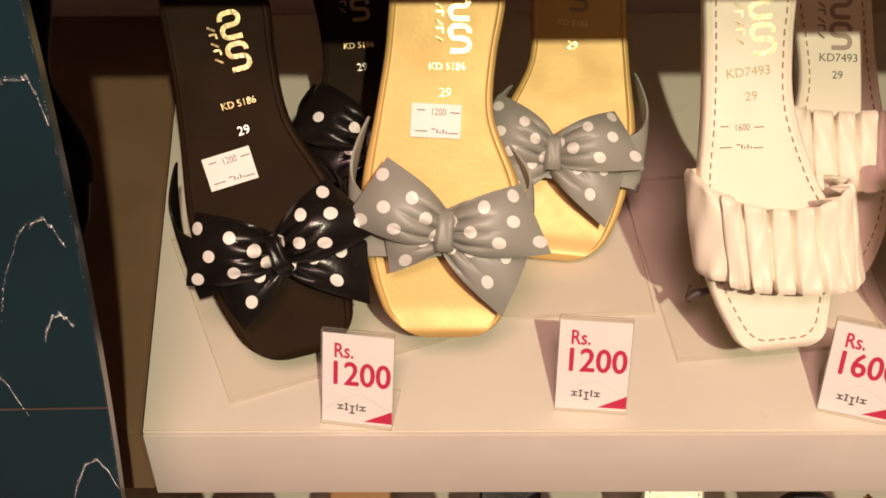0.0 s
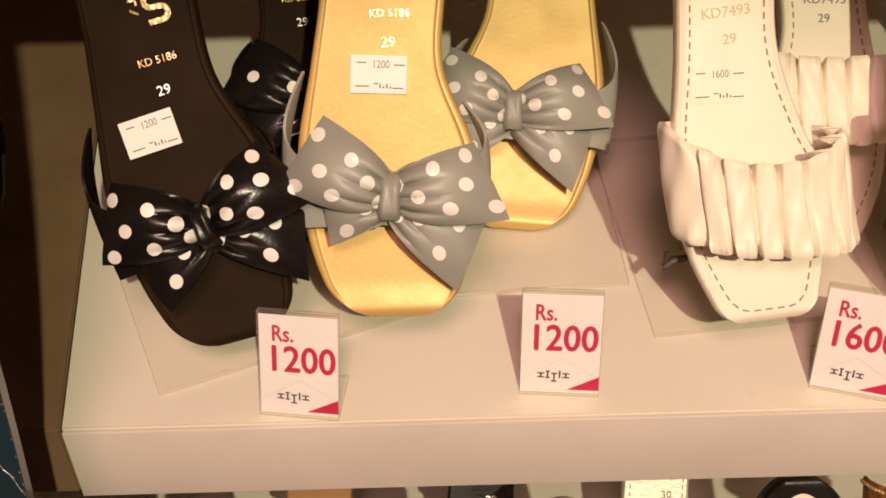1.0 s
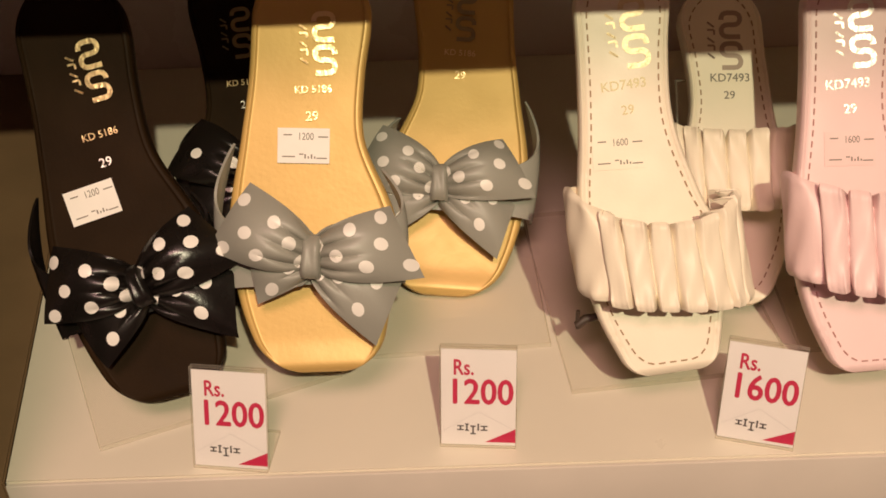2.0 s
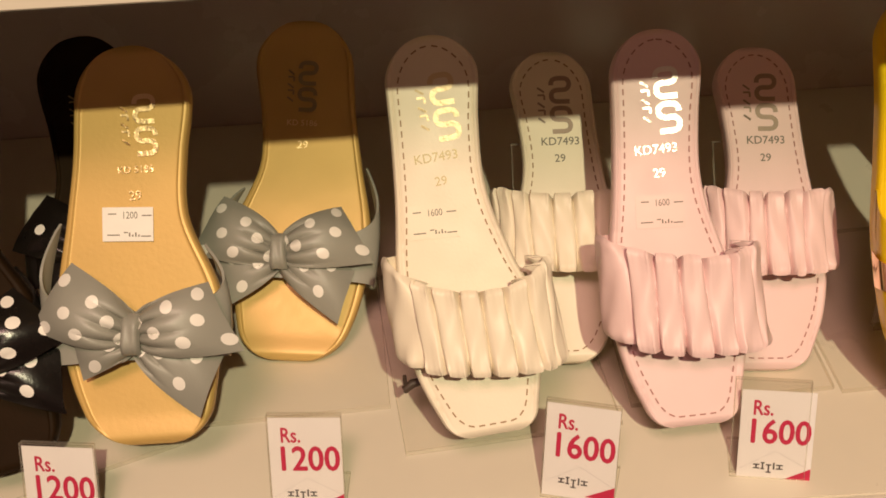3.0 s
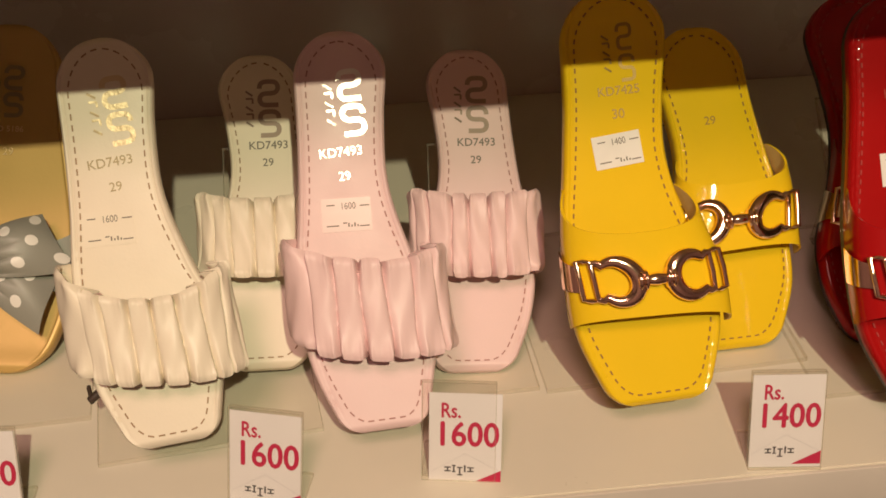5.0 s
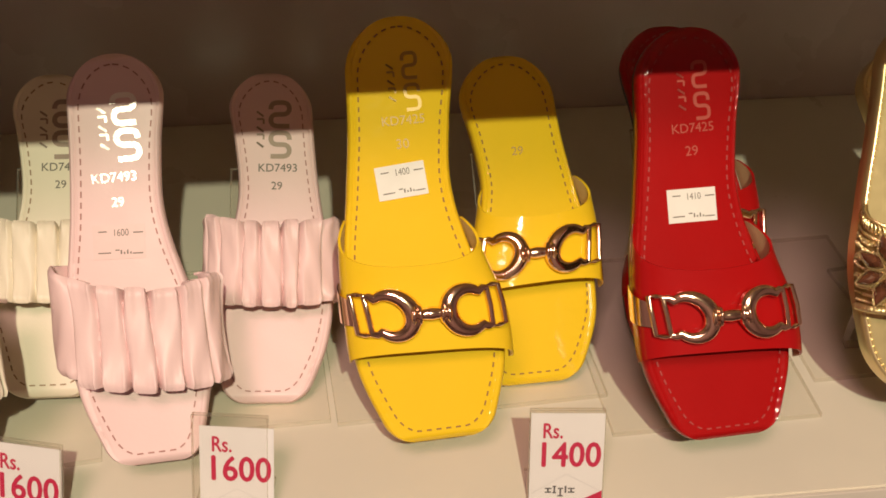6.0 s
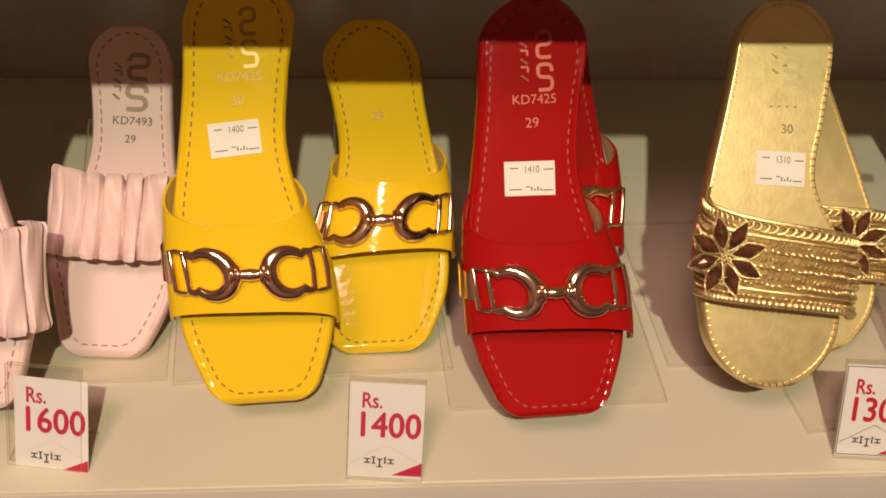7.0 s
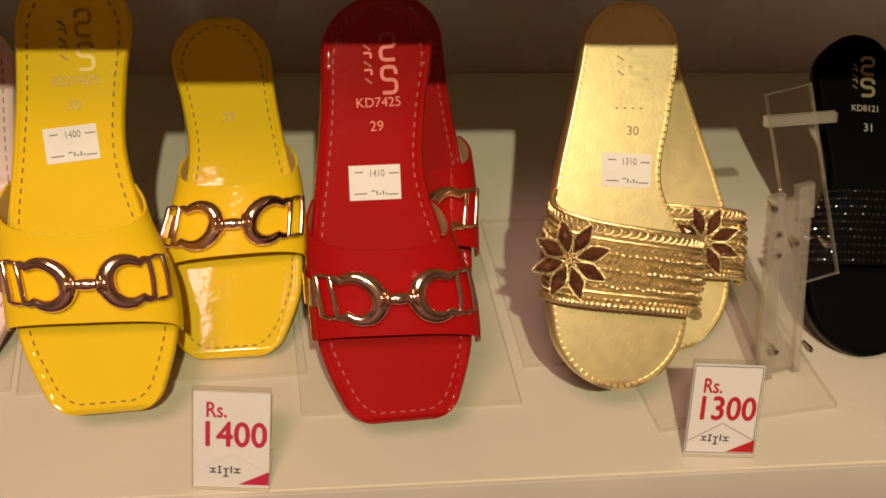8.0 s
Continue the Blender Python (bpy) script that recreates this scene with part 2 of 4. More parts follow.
def write(bm, text, size, place, wide=1.0, bold=0.0):
    """Adds a text to bm; place(x, y) puts a point of the text's own plane."""
    points, faces = lettering(text, size)
    shifts = [(0, 0)] if not bold else [(-bold, 0), (bold, 0), (0, bold), (0, -bold)]
    for k, (sx, sy) in enumerate(shifts):
        vs = [bm.verts.new(place(x * wide + sx, y + sy, 0.00003 * k)) for x, y, _ in points]
        for f in faces:
            try:
                bm.faces.new([vs[i] for i in f])
            except ValueError:
                pass
    return bm


def ribbon(bm, pts, half, place):
    """A flat stroke of a drawn mark along pts."""
    pts = [Vector((*p, 0)) for p in pts]
    rows = []
    for k, p in enumerate(pts):
        d = (pts[min(k + 1, len(pts) - 1)] - pts[max(k - 1, 0)]).normalized()
        n = Vector((-d.y, d.x, 0)) * half
        rows.append([bm.verts.new(place(*(p + n).xy, 0)), bm.verts.new(place(*(p - n).xy, 0))])
    for a, b in zip(rows, rows[1:]):
        bm.faces.new((a[0], a[1], b[1], b[0]))
    return bm


def spline(xs, ys):
    """A smooth curve through a few values."""
    xs, ys = np.array(xs, float), np.array(ys, float)
    slope = np.gradient(ys, xs)

    def at(x):
        k = int(np.clip(np.searchsorted(xs, x) - 1, 0, len(xs) - 2))
        h = xs[k + 1] - xs[k]
        s = min(max((x - xs[k]) / h, 0), 1)
        return float((2 * s**3 - 3 * s**2 + 1) * ys[k] + (s**3 - 2 * s**2 + s) * h * slope[k]
                     + (3 * s**2 - 2 * s**3) * ys[k + 1] + (s**3 - s**2) * h * slope[k + 1])

    return at


# ---- the rack ----
DEEP, LONG = 0.391, 1.35


def board(name, corners, z0, z1, mat, label, kind_name="shelf"):
    """A board of four corners seen from above."""
    bm = bmesh.new()
    lo = [bm.verts.new((x, y, z0)) for x, y in corners]
    hi = [bm.verts.new((x, y, z1)) for x, y in corners]
    bm.faces.new(hi)
    bm.faces.new(lo[::-1])
    for i in range(4):
        bm.faces.new((lo[i], lo[(i + 1) % 4], hi[(i + 1) % 4], hi[i]))
    bmesh.ops.bevel(bm, geom=bm.edges[:], offset=0.0009, segments=2, affect="EDGES")
    return tagged(part(name, bm, mat), label, kind_name, kind="structure")


board("shelf_top", ((0.0, 0.0), (LONG, 0.0), (LONG, DEEP), (-0.040, DEEP)), -0.047, 0.0, LAMINATE, "cream laminate display shelf with a thick front edge")
board("shelf_neighbour", ((-0.45, 0.0), (-0.0009, 0.0), (-0.0409, DEEP), (-0.45, DEEP)), -0.047, -0.0004, SIDEWALL, "tan laminate shelf of the neighbouring bay")
tagged(part("shelf_edge_trim", boxed((0.0004, -0.0022, -0.0475), (LONG, -0.0001, -0.0008), 0.0006), LIP), "pale edge band along the shelf front", "trim", kind="structure")
board("shelf_above", ((-0.45, 0.0), (LONG, 0.0), (LONG, DEEP), (-0.45, DEEP)), 0.282, 0.330, LAMINATE, "cream laminate shelf above the display")
board("shelf_below", ((-0.45, -0.09), (LONG, -0.09), (LONG, DEEP), (-0.45, DEEP)), -0.385, -0.335, LAMINATE, "cream laminate shelf below the display")
tagged(part("wall_back", boxed((-0.6, DEEP + 0.0005, -0.9), (LONG + 0.1, DEEP + 0.03, 2.2)), BACKWALL), "dark brown glossy back panel of the rack", "wall", kind="structure")
tagged(part("wall_side", boxed((-0.50, -0.06, -0.9), (-0.451, DEEP, 1.2), 0.001), SIDEWALL), "tan side panel closing the rack", "wall", kind="structure")
tagged(part("wall_end", boxed((LONG, -0.06, -0.9), (LONG + 0.05, DEEP, 1.2)), SIDEWALL), "tan end panel of the rack", "wall", kind="structure")
tagged(part("floor", boxed((-2.0, -3.2, -0.95), (3.4, DEEP + 0.03, -0.9)), DARKROOM), "dark shop floor", "floor", kind="structure")
tagged(part("ceiling", boxed((-2.0, -3.2, 2.2), (3.4, DEEP + 0.03, 2.25)), ROOM), "plain shop ceiling", "ceiling", kind="structure")
tagged(part("wall_south", boxed((-2.0, -3.25, -0.9), (3.4, -3.2, 2.2)), ROOM), "plain shop wall", "wall", kind="structure")
tagged(part("wall_west", boxed((-2.05, -3.2, -0.9), (-2.0, DEEP, 2.2)), ROOM), "plain shop wall", "wall", kind="structure")
tagged(part("wall_east", boxed((3.4, -3.2, -0.9), (3.45, DEEP, 2.2)), ROOM), "plain shop wall", "wall", kind="structure")

# dark teal pillar board that stands before the end of the rack
pillar = thing("pillar_board", pose(0.0, -0.065, 0.0), "dark teal glossy board with silver glitter arcs", "pillar")


def pillar_edge(z):
    return 0.0045 + 0.11 * z - 0.16 * z * z


def pillar_face(a, b):
    z = -0.5 + 0.9 * b
    e = pillar_edge(z) if z > -0.1 else pillar_edge(-0.1)
    return (e - 0.22 * (1 - a), -0.002 * math.sin(9 * b) * (1 - a), z)


part("board", sheet(pillar_face, 8, 40, 0.006), TEAL, pillar, extra=(TEAL,))
part("seam", tube(bmesh.new(), [(pillar_edge(0.094) - 0.22 + 0.22 * k / 6, -0.0005, 0.090 + 0.005 * k / 6) for k in range(7)], 0.0005, 6), SOLE_DARK, pillar)
random.seed(4)
bm = bmesh.new()
# each arc: its crown, how far it falls to the left and to the right, and over what width
for xt, zt, wl, fl_, wr, fr_ in ((0.0175, 0.2593, 0.020, 0.010, 0.0040, 0.024), (0.0090, 0.1986, 0.027, 0.052, 0.0060, 0.014), (0.0052, 0.1500, 0.0085, 0.014, 0.0045, 0.007),
                                 (0.0021, 0.0611, 0.0155, 0.030, 0.0070, 0.024), (-0.0300, 0.1200, 0.018, 0.040, 0.010, 0.03), (-0.0200, 0.2350, 0.012, 0.02, 0.008, 0.02)):
    for k in range(230):
        q = random.uniform(-1, 1)
        x = xt + (wl if q < 0 else wr) * q
        z = zt - (fl_ if q < 0 else fr_) * abs(q) ** 1.8 + random.gauss(0, 0.0005) + 0.0008 * math.sin(14 * q)
        if x < pillar_edge(z) - 0.0008:
            ball(bm, (x, -0.0010, z), random.uniform(0.0001, 0.00034), detail=1)
for k in range(140):
    z = random.uniform(-0.06, 0.3)
    ball(bm, (pillar_edge(z) - 0.0004, -0.0006, z), random.uniform(0.0001, 0.00026), detail=1)
part("glitter", bm, GLITTER, pillar, "silver glitter lines", smooth=False)


# ---- acrylic parts ----
def acrylic_plate(name, lo, hi, parent, m=None, bevel=0.0004, mat=None):
    bm = boxed(lo, hi, bevel, m)
    bm.normal_update()
    big = max(f.calc_area() for f in bm.faces)
    for f in bm.faces:
        f.material_index = 0 if f.calc_area() > big * 0.4 else 1
    ob = part(name, bm, mat or ACRYLIC, parent, smooth=False, extra=(ACRYLIC_EDGE,))
    ob.visible_shadow = False
    return ob


def rod_plate(name, p, q, wide, deep, parent, across, mat=None):
    """A flat bar of clear acrylic from p to q."""
    p, q = Vector(p), Vector(q)
    d = q - p
    w = (Vector(across) - d * (Vector(across).dot(d) / d.length_squared)).normalized()
    n = w.cross(d.normalized())
    m = Matrix(((w.x, n.x, d.normalized().x, p.x), (w.y, n.y, d.normalized().y, p.y), (w.z, n.z, d.normalized().z, p.z), (0, 0, 0, 1)))
    return acrylic_plate(name, (-wide / 2, -deep / 2, 0), (wide / 2, deep / 2, d.length), parent, m, mat=mat)


def stand(x, y, turn, size, slides, floor=0.0, words="under sandals"):
    """A stand: base plate with its near left corner at x, y, and for each slide a post and a rest under its bed."""
    home = pose(x, y, floor, rz=turn)
    st = thing("shoe_stand", home, f"clear acrylic shoe stand with a base plate {words}", "display stand", "acrylic shoe stands")
    back = home.inverted()
    acrylic_plate("base_plate", (0, 0, 0.0002), (size[0], size[1], 0.003), st)
    for m, length in slides:
        p = back @ (m @ Vector((-0.004, length * 0.36, -0.0150)))
        q = back @ (m @ Vector((-0.004, length * 0.72, -0.0150)))
        rod_plate("rest", p, q, 0.032, 0.0025, st, back.to_3x3() @ m.to_3x3() @ Vector((1, 0, 0)))
        mid = p.lerp(q, 0.5)
        foot = Vector((min(max(mid.x, 0.012), size[0] - 0.012), min(max(mid.y + 0.012, 0.01), size[1] - 0.006), 0.003))
        rod_plate("post", foot, mid + (foot - mid).normalized() * 0.002, 0.016, 0.005, st, (1, 0, 0))
    return st


# ---- price cards ----
def price_card(x, y, turn, price, ink, lean=70, slip=(0.0, 0.0), framed=False, paper_turn=0.0):
    card = thing("price_card", pose(x, y, 0.0, rz=turn), f"white price card reading {price} in a clear acrylic holder", "price tag", "price cards along the shelf")
    tilt = Matrix.Rotation(radians(lean - 90), 4, "X")
    w, h = 0.0183, 0.053
    acrylic_plate("front_sheet", (-w, -0.0012, 0.0004), (w, 0.0, h), card, tilt, 0.0003)
    acrylic_plate("back_sheet", (-w, 0.0012, 0.0004), (w, 0.0026, h), card, tilt, 0.0003)
    acrylic_plate("foot", (-w, 0.002, 0.0003), (w, 0.026, 0.0021), card, None, 0.0003)
    pm = tilt @ Matrix.Translation((slip[0], 0.0006, slip[1] + 0.0015)) @ Matrix.Rotation(radians(paper_turn), 4, "Y")

    def put(lift):
        return lambda px, py, more=0: pm @ Vector((px, -0.0003 - lift - more, py))

    paper = part("paper_card", boxed((-w + 0.0006, -0.0002, 0.0), (w - 0.0002, 0.0002, 0.0495), 0.0, pm), PAPER, card, smooth=False)
    fl = put(0.00006)
    bm = bmesh.new()
    write(bm, "Rs.", 0.0112, lambda px, py, more=0: fl(px - 0.0070, py + (0.0375 if framed else 0.0400), more), 0.76, 0.00018)
    part("currency_text", bm, ink, paper, "crimson currency lettering", smooth=False)
    bm = bmesh.new()
    write(bm, price, 0.0182, lambda px, py, more=0: fl(px + 0.0010, py + (0.0250 if framed else 0.0272), more), 0.86 if framed else 0.88, 0.00034)
    part("price_text", bm, ink, paper, "crimson price figures", smooth=False)
    # plain mark in the lower left and a coloured corner
    bm = bmesh.new()
    for k, (a, b, c, d) in enumerate(((-0.0100, 0.0075, -0.0068, 0.0102), (-0.0062, 0.0072, -0.0044, 0.0112), (-0.0037, 0.0055, -0.0010, 0.0102), (-0.0003, 0.0075, 0.0006, 0.0112), (0.0013, 0.0075, 0.0046, 0.0102))):
        vs = [bm.verts.new(fl(*q)) for q in ((a, b), (c, b), (c, b + 0.0007), (a, b + 0.0007), (a, d - 0.0007), (c, d - 0.0007), (c, d), (a, d))]
        bm.faces.new(vs[:4])
        bm.faces.new(vs[4:])
        vs = [bm.verts.new(fl(*q)) for q in (((a + c) / 2 - 0.0004, b), ((a + c) / 2 + 0.0004, b), ((a + c) / 2 + 0.0004, d), ((a + c) / 2 - 0.0004, d))]
        bm.faces.new(vs)
    part("mark_bars", bm, GREY_INK, paper, "small grey mark", smooth=False)
    bm = bmesh.new()
    bm.faces.new([bm.verts.new(fl(*q)) for q in ((0.0035, 0.0016), (w - 0.0003, 0.0016), (w - 0.0003, 0.0088))])
    part("corner_triangle", bm, ink, paper, "crimson printed corner", smooth=False)
    bm = bmesh.new()
    for p, q in (((-0.0165, 0.0072), (0.0002, 0.0175)), ((0.0002, 0.0175), (0.0172, 0.0085))):
        ribbon(bm, [p, q], 0.00016, fl)
    if framed:
        for p, q in (((-w + 0.0012, 0.001), (-w + 0.0012, 0.0485)), ((w - 0.0009, 0.001), (w - 0.0009, 0.0485)), ((-w + 0.0012, 0.0485), (w - 0.0009, 0.0485)), ((-w + 0.0012, 0.001), (w - 0.0009, 0.001))):
            ribbon(bm, [p, q], 0.00022, fl)
    part("printed_lines", bm, GREY_INK if framed else PALE_INK, paper, "thin printed lines", smooth=False)
    return card


# ---- shoes ----
class Last:
    """The plan of a slide: widths to both sides along its length, corner radii, and the curve of its bed."""

    def __init__(self, length, stations, toe_r, heel_r, bow=0.003, mirror=False, shift=0.0):
        v = [s[0] * length for s in stations]
        if mirror:
            stations = [(a, -c, -b) for a, b, c in stations]
        self.L, self.left, self.right = length, spline(v, [s[1] for s in stations]), spline(v, [s[2] for s in stations])
        self.toe_r, self.heel_r, self.bow, self.mirror, self.shift = toe_r, heel_r, bow, mirror, shift * length

    def sides(self, v):
        l, r = self.left(v), self.right(v)
        for d, rc in ((v, self.toe_r), (self.L - v, self.heel_r)):
            if d < rc:
                cut = rc - math.sqrt(max(0.0, rc * rc - (rc - max(d, 0)) ** 2))
                cut = min(cut, (r - l) / 2 - 0.0005)
                l, r = l + cut, r - cut
        return l, r

    def bed(self, u, v, w=0.0):
        """A point of the bed: u across, v from toe to heel, w above the bed."""
        x = v / self.L
        return Vector((u, v, w + self.bow * (4 * (x - 0.42) ** 2 - 0.25)))

    def outline(self, inset, n=150):
        """Points round the bed, inset from its edge, from heel by the left side to the toe and back."""
        out = []
        for side in (0, 1):
            for k in range(n):
                q = math.pi * k / n
                v = self.L / 2 + (self.L / 2 - inset) * math.cos(q if side == 0 else math.pi - q)
                # a narrower copy of the plan
                f = (v - inset) / (self.L - 2 * inset) * self.L
                l, r = self.sides(f)
                mid, keep = (l + r) / 2, 1 - 2 * inset / (self.right(f) - self.left(f))
                out.append((mid + (l - mid) * keep, v) if side == 0 else (mid + (r - mid) * keep, v))
        return out


def sole(last, parent, bed_mat, out_mat, thick=0.0065, out_thick=0.006, rim=0.0, pucker=0.0):
    n = 220 if pucker else 64
    for name, w0, depth, mat, grow in (("footbed", 0.0, thick, bed_mat, 0.0), ("outsole", -thick, out_thick, out_mat, -0.0008)):
        bm = bmesh.new()
        rings = []
        for k in range(n + 1):
            v = last.L / 2 - last.L / 2 * math.cos(math.pi * k / n)
            l, r = last.sides(v)
            l, r = l - grow, r + grow
            mid, half = (l + r) / 2, (r - l) / 2
            end = min(v, last.L - v)
            dip = 0.0030 * max(0.0, 1 - end / 0.004) ** 2 if name == "footbed" else 0.0
            top = [(-1, -0.0036), (-0.992, -0.0018), (-0.972, -0.0006), (-0.94, 0.0), (-0.90, 0.0), (-0.88, -rim * 0.9), (-0.86, -rim), (-0.84, -rim), (-0.2, -rim), (0.2, -rim), (0.84, -rim), (0.86, -rim), (0.88, -rim * 0.9), (0.90, 0.0), (0.94, 0.0), (0.972, -0.0006), (0.992, -0.0018), (1, -0.0036)]
            if pucker:
                wave = pucker * (0.5 + 0.5 * math.sin(2 * math.pi * v / 0.0052)) * min(1.0, end / 0.008)
                top = [(-1, -0.0030), (-0.985, -0.0014), (-0.965, -0.0005), (-0.935, 0.0002), (-0.90, 0.0001 - wave * 0.5), (-0.868, -0.0004 - wave), (-0.83, -0.0001 - wave * 0.2), (-0.79, 0), (-0.2, 0), (0.2, 0), (0.79, 0),
                       (0.83, -0.0001 - wave * 0.2), (0.868, -0.0004 - wave), (0.90, 0.0001 - wave * 0.5), (0.935, 0.0002), (0.965, -0.0005), (0.985, -0.0014), (1, -0.0030)]
            inner = min(1.0, max(0.0, (end - 0.004) / 0.012))
            inner = inner * inner * (3 - 2 * inner)
            ring = []
            for a, w in top:
                if abs(a) < 0.9:
                    w *= inner
                ring.append(last.bed(mid + a * half, v, w0 + w * (name == "footbed") - dip))
            ring += [last.bed(r, v, w0 - depth), last.bed(mid, v, w0 - depth), last.bed(l, v, w0 - depth)]
            rings.append([bm.verts.new(p) for p in ring])
        m = len(rings[0])
        for a, b in zip(rings, rings[1:]):
            for i in range(m):
                bm.faces.new((a[i], a[(i + 1) % m], b[(i + 1) % m], b[i]))
        bm.faces.new(rings[0][::-1])
        bm.faces.new(rings[-1])
        bmesh.ops.recalc_face_normals(bm, faces=bm.faces)
        part(name, bm, mat, parent)


def stitches(last, parent, mat, inset=0.0055, dash=0.0030, gap=0.0022, half=0.00033, lift=0.00045, name="stitching"):
    """Short raised stitches all round the bed."""
    pts = last.outline(inset)
    bm = bmesh.new()
    run, on, start = 0.0, True, pts[0]
    pts2 = pts + [pts[0]]
    cur = [pts[0]]
    for a, b in zip(pts2, pts2[1:]):
        d = math.dist(a, b)
        pos = 0.0
        while d > 1e-9:
            need = (dash if on else gap) - run
            if d - pos < need:
                run += d - pos
                break
            pos += need
            p = (a[0] + (b[0] - a[0]) * pos / d, a[1] + (b[1] - a[1]) * pos / d)
            if on:
                q = Vector((p[0] - start[0], p[1] - start[1]))
                if q.length > 1e-6:
                    nrm = Vector((-q.y, q.x)).normalized() * half
                    low = [last.bed(start[0] + sx * nrm.x, start[1] + sx * nrm.y, 0.0001) for sx in (1, -1)] + [last.bed(p[0] + sx * nrm.x, p[1] + sx * nrm.y, 0.0001) for sx in (-1, 1)]
                    high = [c + Vector((0, 0, lift)) for c in low]
                    lo, hi = [bm.verts.new(c) for c in low], [bm.verts.new(c) for c in high]
                    bm.faces.new(hi)
                    for i in range(4):
                        bm.faces.new((lo[i], hi[i], hi[(i + 1) % 4], lo[(i + 1) % 4]))
            else:
                start = p
            on, run = not on, 0.0
            start = p
    bmesh.ops.recalc_face_normals(bm, faces=bm.faces)
    part(name, bm, mat, parent, smooth=False)


def on_bed(last, u0, v0, turn=0.0, lift=0.0002):
    c, s = math.cos(radians(turn)), math.sin(radians(turn))
    return lambda x, y, more=0: last.bed(u0 + c * x - s * y, v0 + s * x + c * y, lift + more)


def rounded(pts, r, n=4):
    """A bent line with rounded corners."""
    out = [Vector(pts[0])]
    for a, b, c in zip(pts, pts[1:], pts[2:]):
        a, b, c = Vector(a), Vector(b), Vector(c)
        p, q = b + (a - b).normalized() * r, b + (c - b).normalized() * r
        out += [p.lerp(b, k / n).lerp(b.lerp(q, k / n), k / n) for k in range(n + 1)]
    return [tuple(v) for v in out + [Vector(pts[-1])]]


def mark(last, parent, mat, u0, v0, high=0.028, turn=0.0, slim=1.0):
    """The pressed mark on the bed: two stacked curled strokes, and a row of small bars beside it."""
    at = on_bed(last, u0, v0, turn)
    h, w = high / 2, high * 0.165 * slim
    t = high * 0.043 * slim
    top = lambda x, y, more=0: at(x + high * 0.15, y + h * 0.55, more)
    low = lambda x, y, more=0: at(x + high * 0.15, y - h * 0.55, more)
    e = h * 0.43
    bm = ribbon(bmesh.new(), rounded([(-w, 0.42 * e), (-w, e), (w, e), (w, 0), (-w, 0), (-w, -e), (w, -e)], w * 0.74), t, top)
    part("pressed_stroke", bm, mat, parent, "foil-pressed stroke", smooth=False)
    bm = ribbon(bmesh.new(), rounded([(w, 0.42 * e), (w, e), (-w, e), (-w, 0), (w, 0), (w, -e), (-w, -e)], w * 0.74), t, low)
    part("pressed_stroke", bm, mat, parent, "foil-pressed stroke", smooth=False)
    bm = bmesh.new()
    for k in range(5):
        y0, x0 = h * 0.56 - k * h * 0.28, -high * 0.20
        a, b = high * 0.06, h * 0.09
        ribbon(bm, [(x0 - a, y0 + b), (x0 + a, y0 + (b if k % 2 else -b))], high * 0.018, at)
        ribbon(bm, [(x0 + a, y0 - b), (x0 + (a if k % 2 else -a), y0 + b)], high * 0.018, at)
    tagged(part("pressed_lettering", bm, mat, parent, "row of small pressed strokes", smooth=False), kind="stuff")


def printed(last, parent, mat, text, u0, v0, size, turn=0.0, bold=0.00004, name="printed_code"):
    part(name, write(bmesh.new(), text, size, on_bed(last, u0, v0, turn), 1.0, bold), mat, parent, smooth=False)


def sticker(last, parent, price, u0, v0, turn, mat=STICKER, size=(0.0245, 0.0165)):
    at = on_bed(last, u0, v0, turn, 0.0)
    a, b = size[0] / 2, size[1] / 2
    st = part("price_sticker", sheet(lambda p, q: at(-a + 2 * a * p, -b + 2 * b * q, 0.00035), 4, 3, 0.0002), mat, parent, "small price sticker", smooth=False, extra=(mat,))
    bm = bmesh.new()
    up = lambda x, y, more=0: at(x, y, 0.00045 + more)
    write(bm, price, 0.0048, lambda x, y, more=0: up(x + 0.001, y + 0.0042, more), 0.8, 0.0)
    for x0, x1, y0 in ((0.0068, 0.0115, 0.0042), (-0.0095, -0.0055, 0.0050), (-0.0100, -0.0040, -0.0052), (-0.0020, 0.0000, -0.0040), (0.0062, 0.0110, -0.0058)):
        ribbon(bm, [(x0, y0), (x1, y0)], 0.00028, up)
    for k in range(4):
        ribbon(bm, [(0.0008 + 0.0015 * k, -0.0060), (0.0008 + 0.0015 * k, -0.0040 - 0.001 * (k % 2))], 0.00035, up)
    part("sticker_print", bm, INK, st, smooth=False)


def strap_surface(last, reach, top, low, rise, tuck=(95, 118), flat=0.56):
    """The arch of a strap: a from -1 to 1 across, b from 0 at the toe edge to 1 at the heel edge. Its walls bulge, then tuck in to the sole."""

    def at(a, b, lift=0.0):
        lo, hi = low(a), top(a)
        v = lo + (hi - lo) * b
        l, r = last.sides((low(0) + top(0)) / 2 + (v - (low(0) + top(0)) / 2) * (0.85 if tuck[0] < 100 else 0.1))
        mid, half = (l + r) / 2, (r - l) / 2 + reach
        end = radians(tuck[0] + (tuck[1] - tuck[0]) * min(max(b, 0), 1) ** 1.5)
        q = abs(a) * end
        u = mid + (half + lift) * math.copysign(max(0.0, math.sin(q)) ** 0.94, a)
        c = math.cos(end)
        w = (rise * (0.92 + 0.16 * b) + lift) * max(0.0, (math.cos(q) - c) / (1 - c)) ** flat - 0.002
        return last.bed(u, v, w)

    return at


def around(a):
    """How far out to the side of the arch a point lies, 0 to 1."""
    return min(1.0, abs(math.sin(min(abs(a) * 1.08, 1.0) * math.pi / 2)))


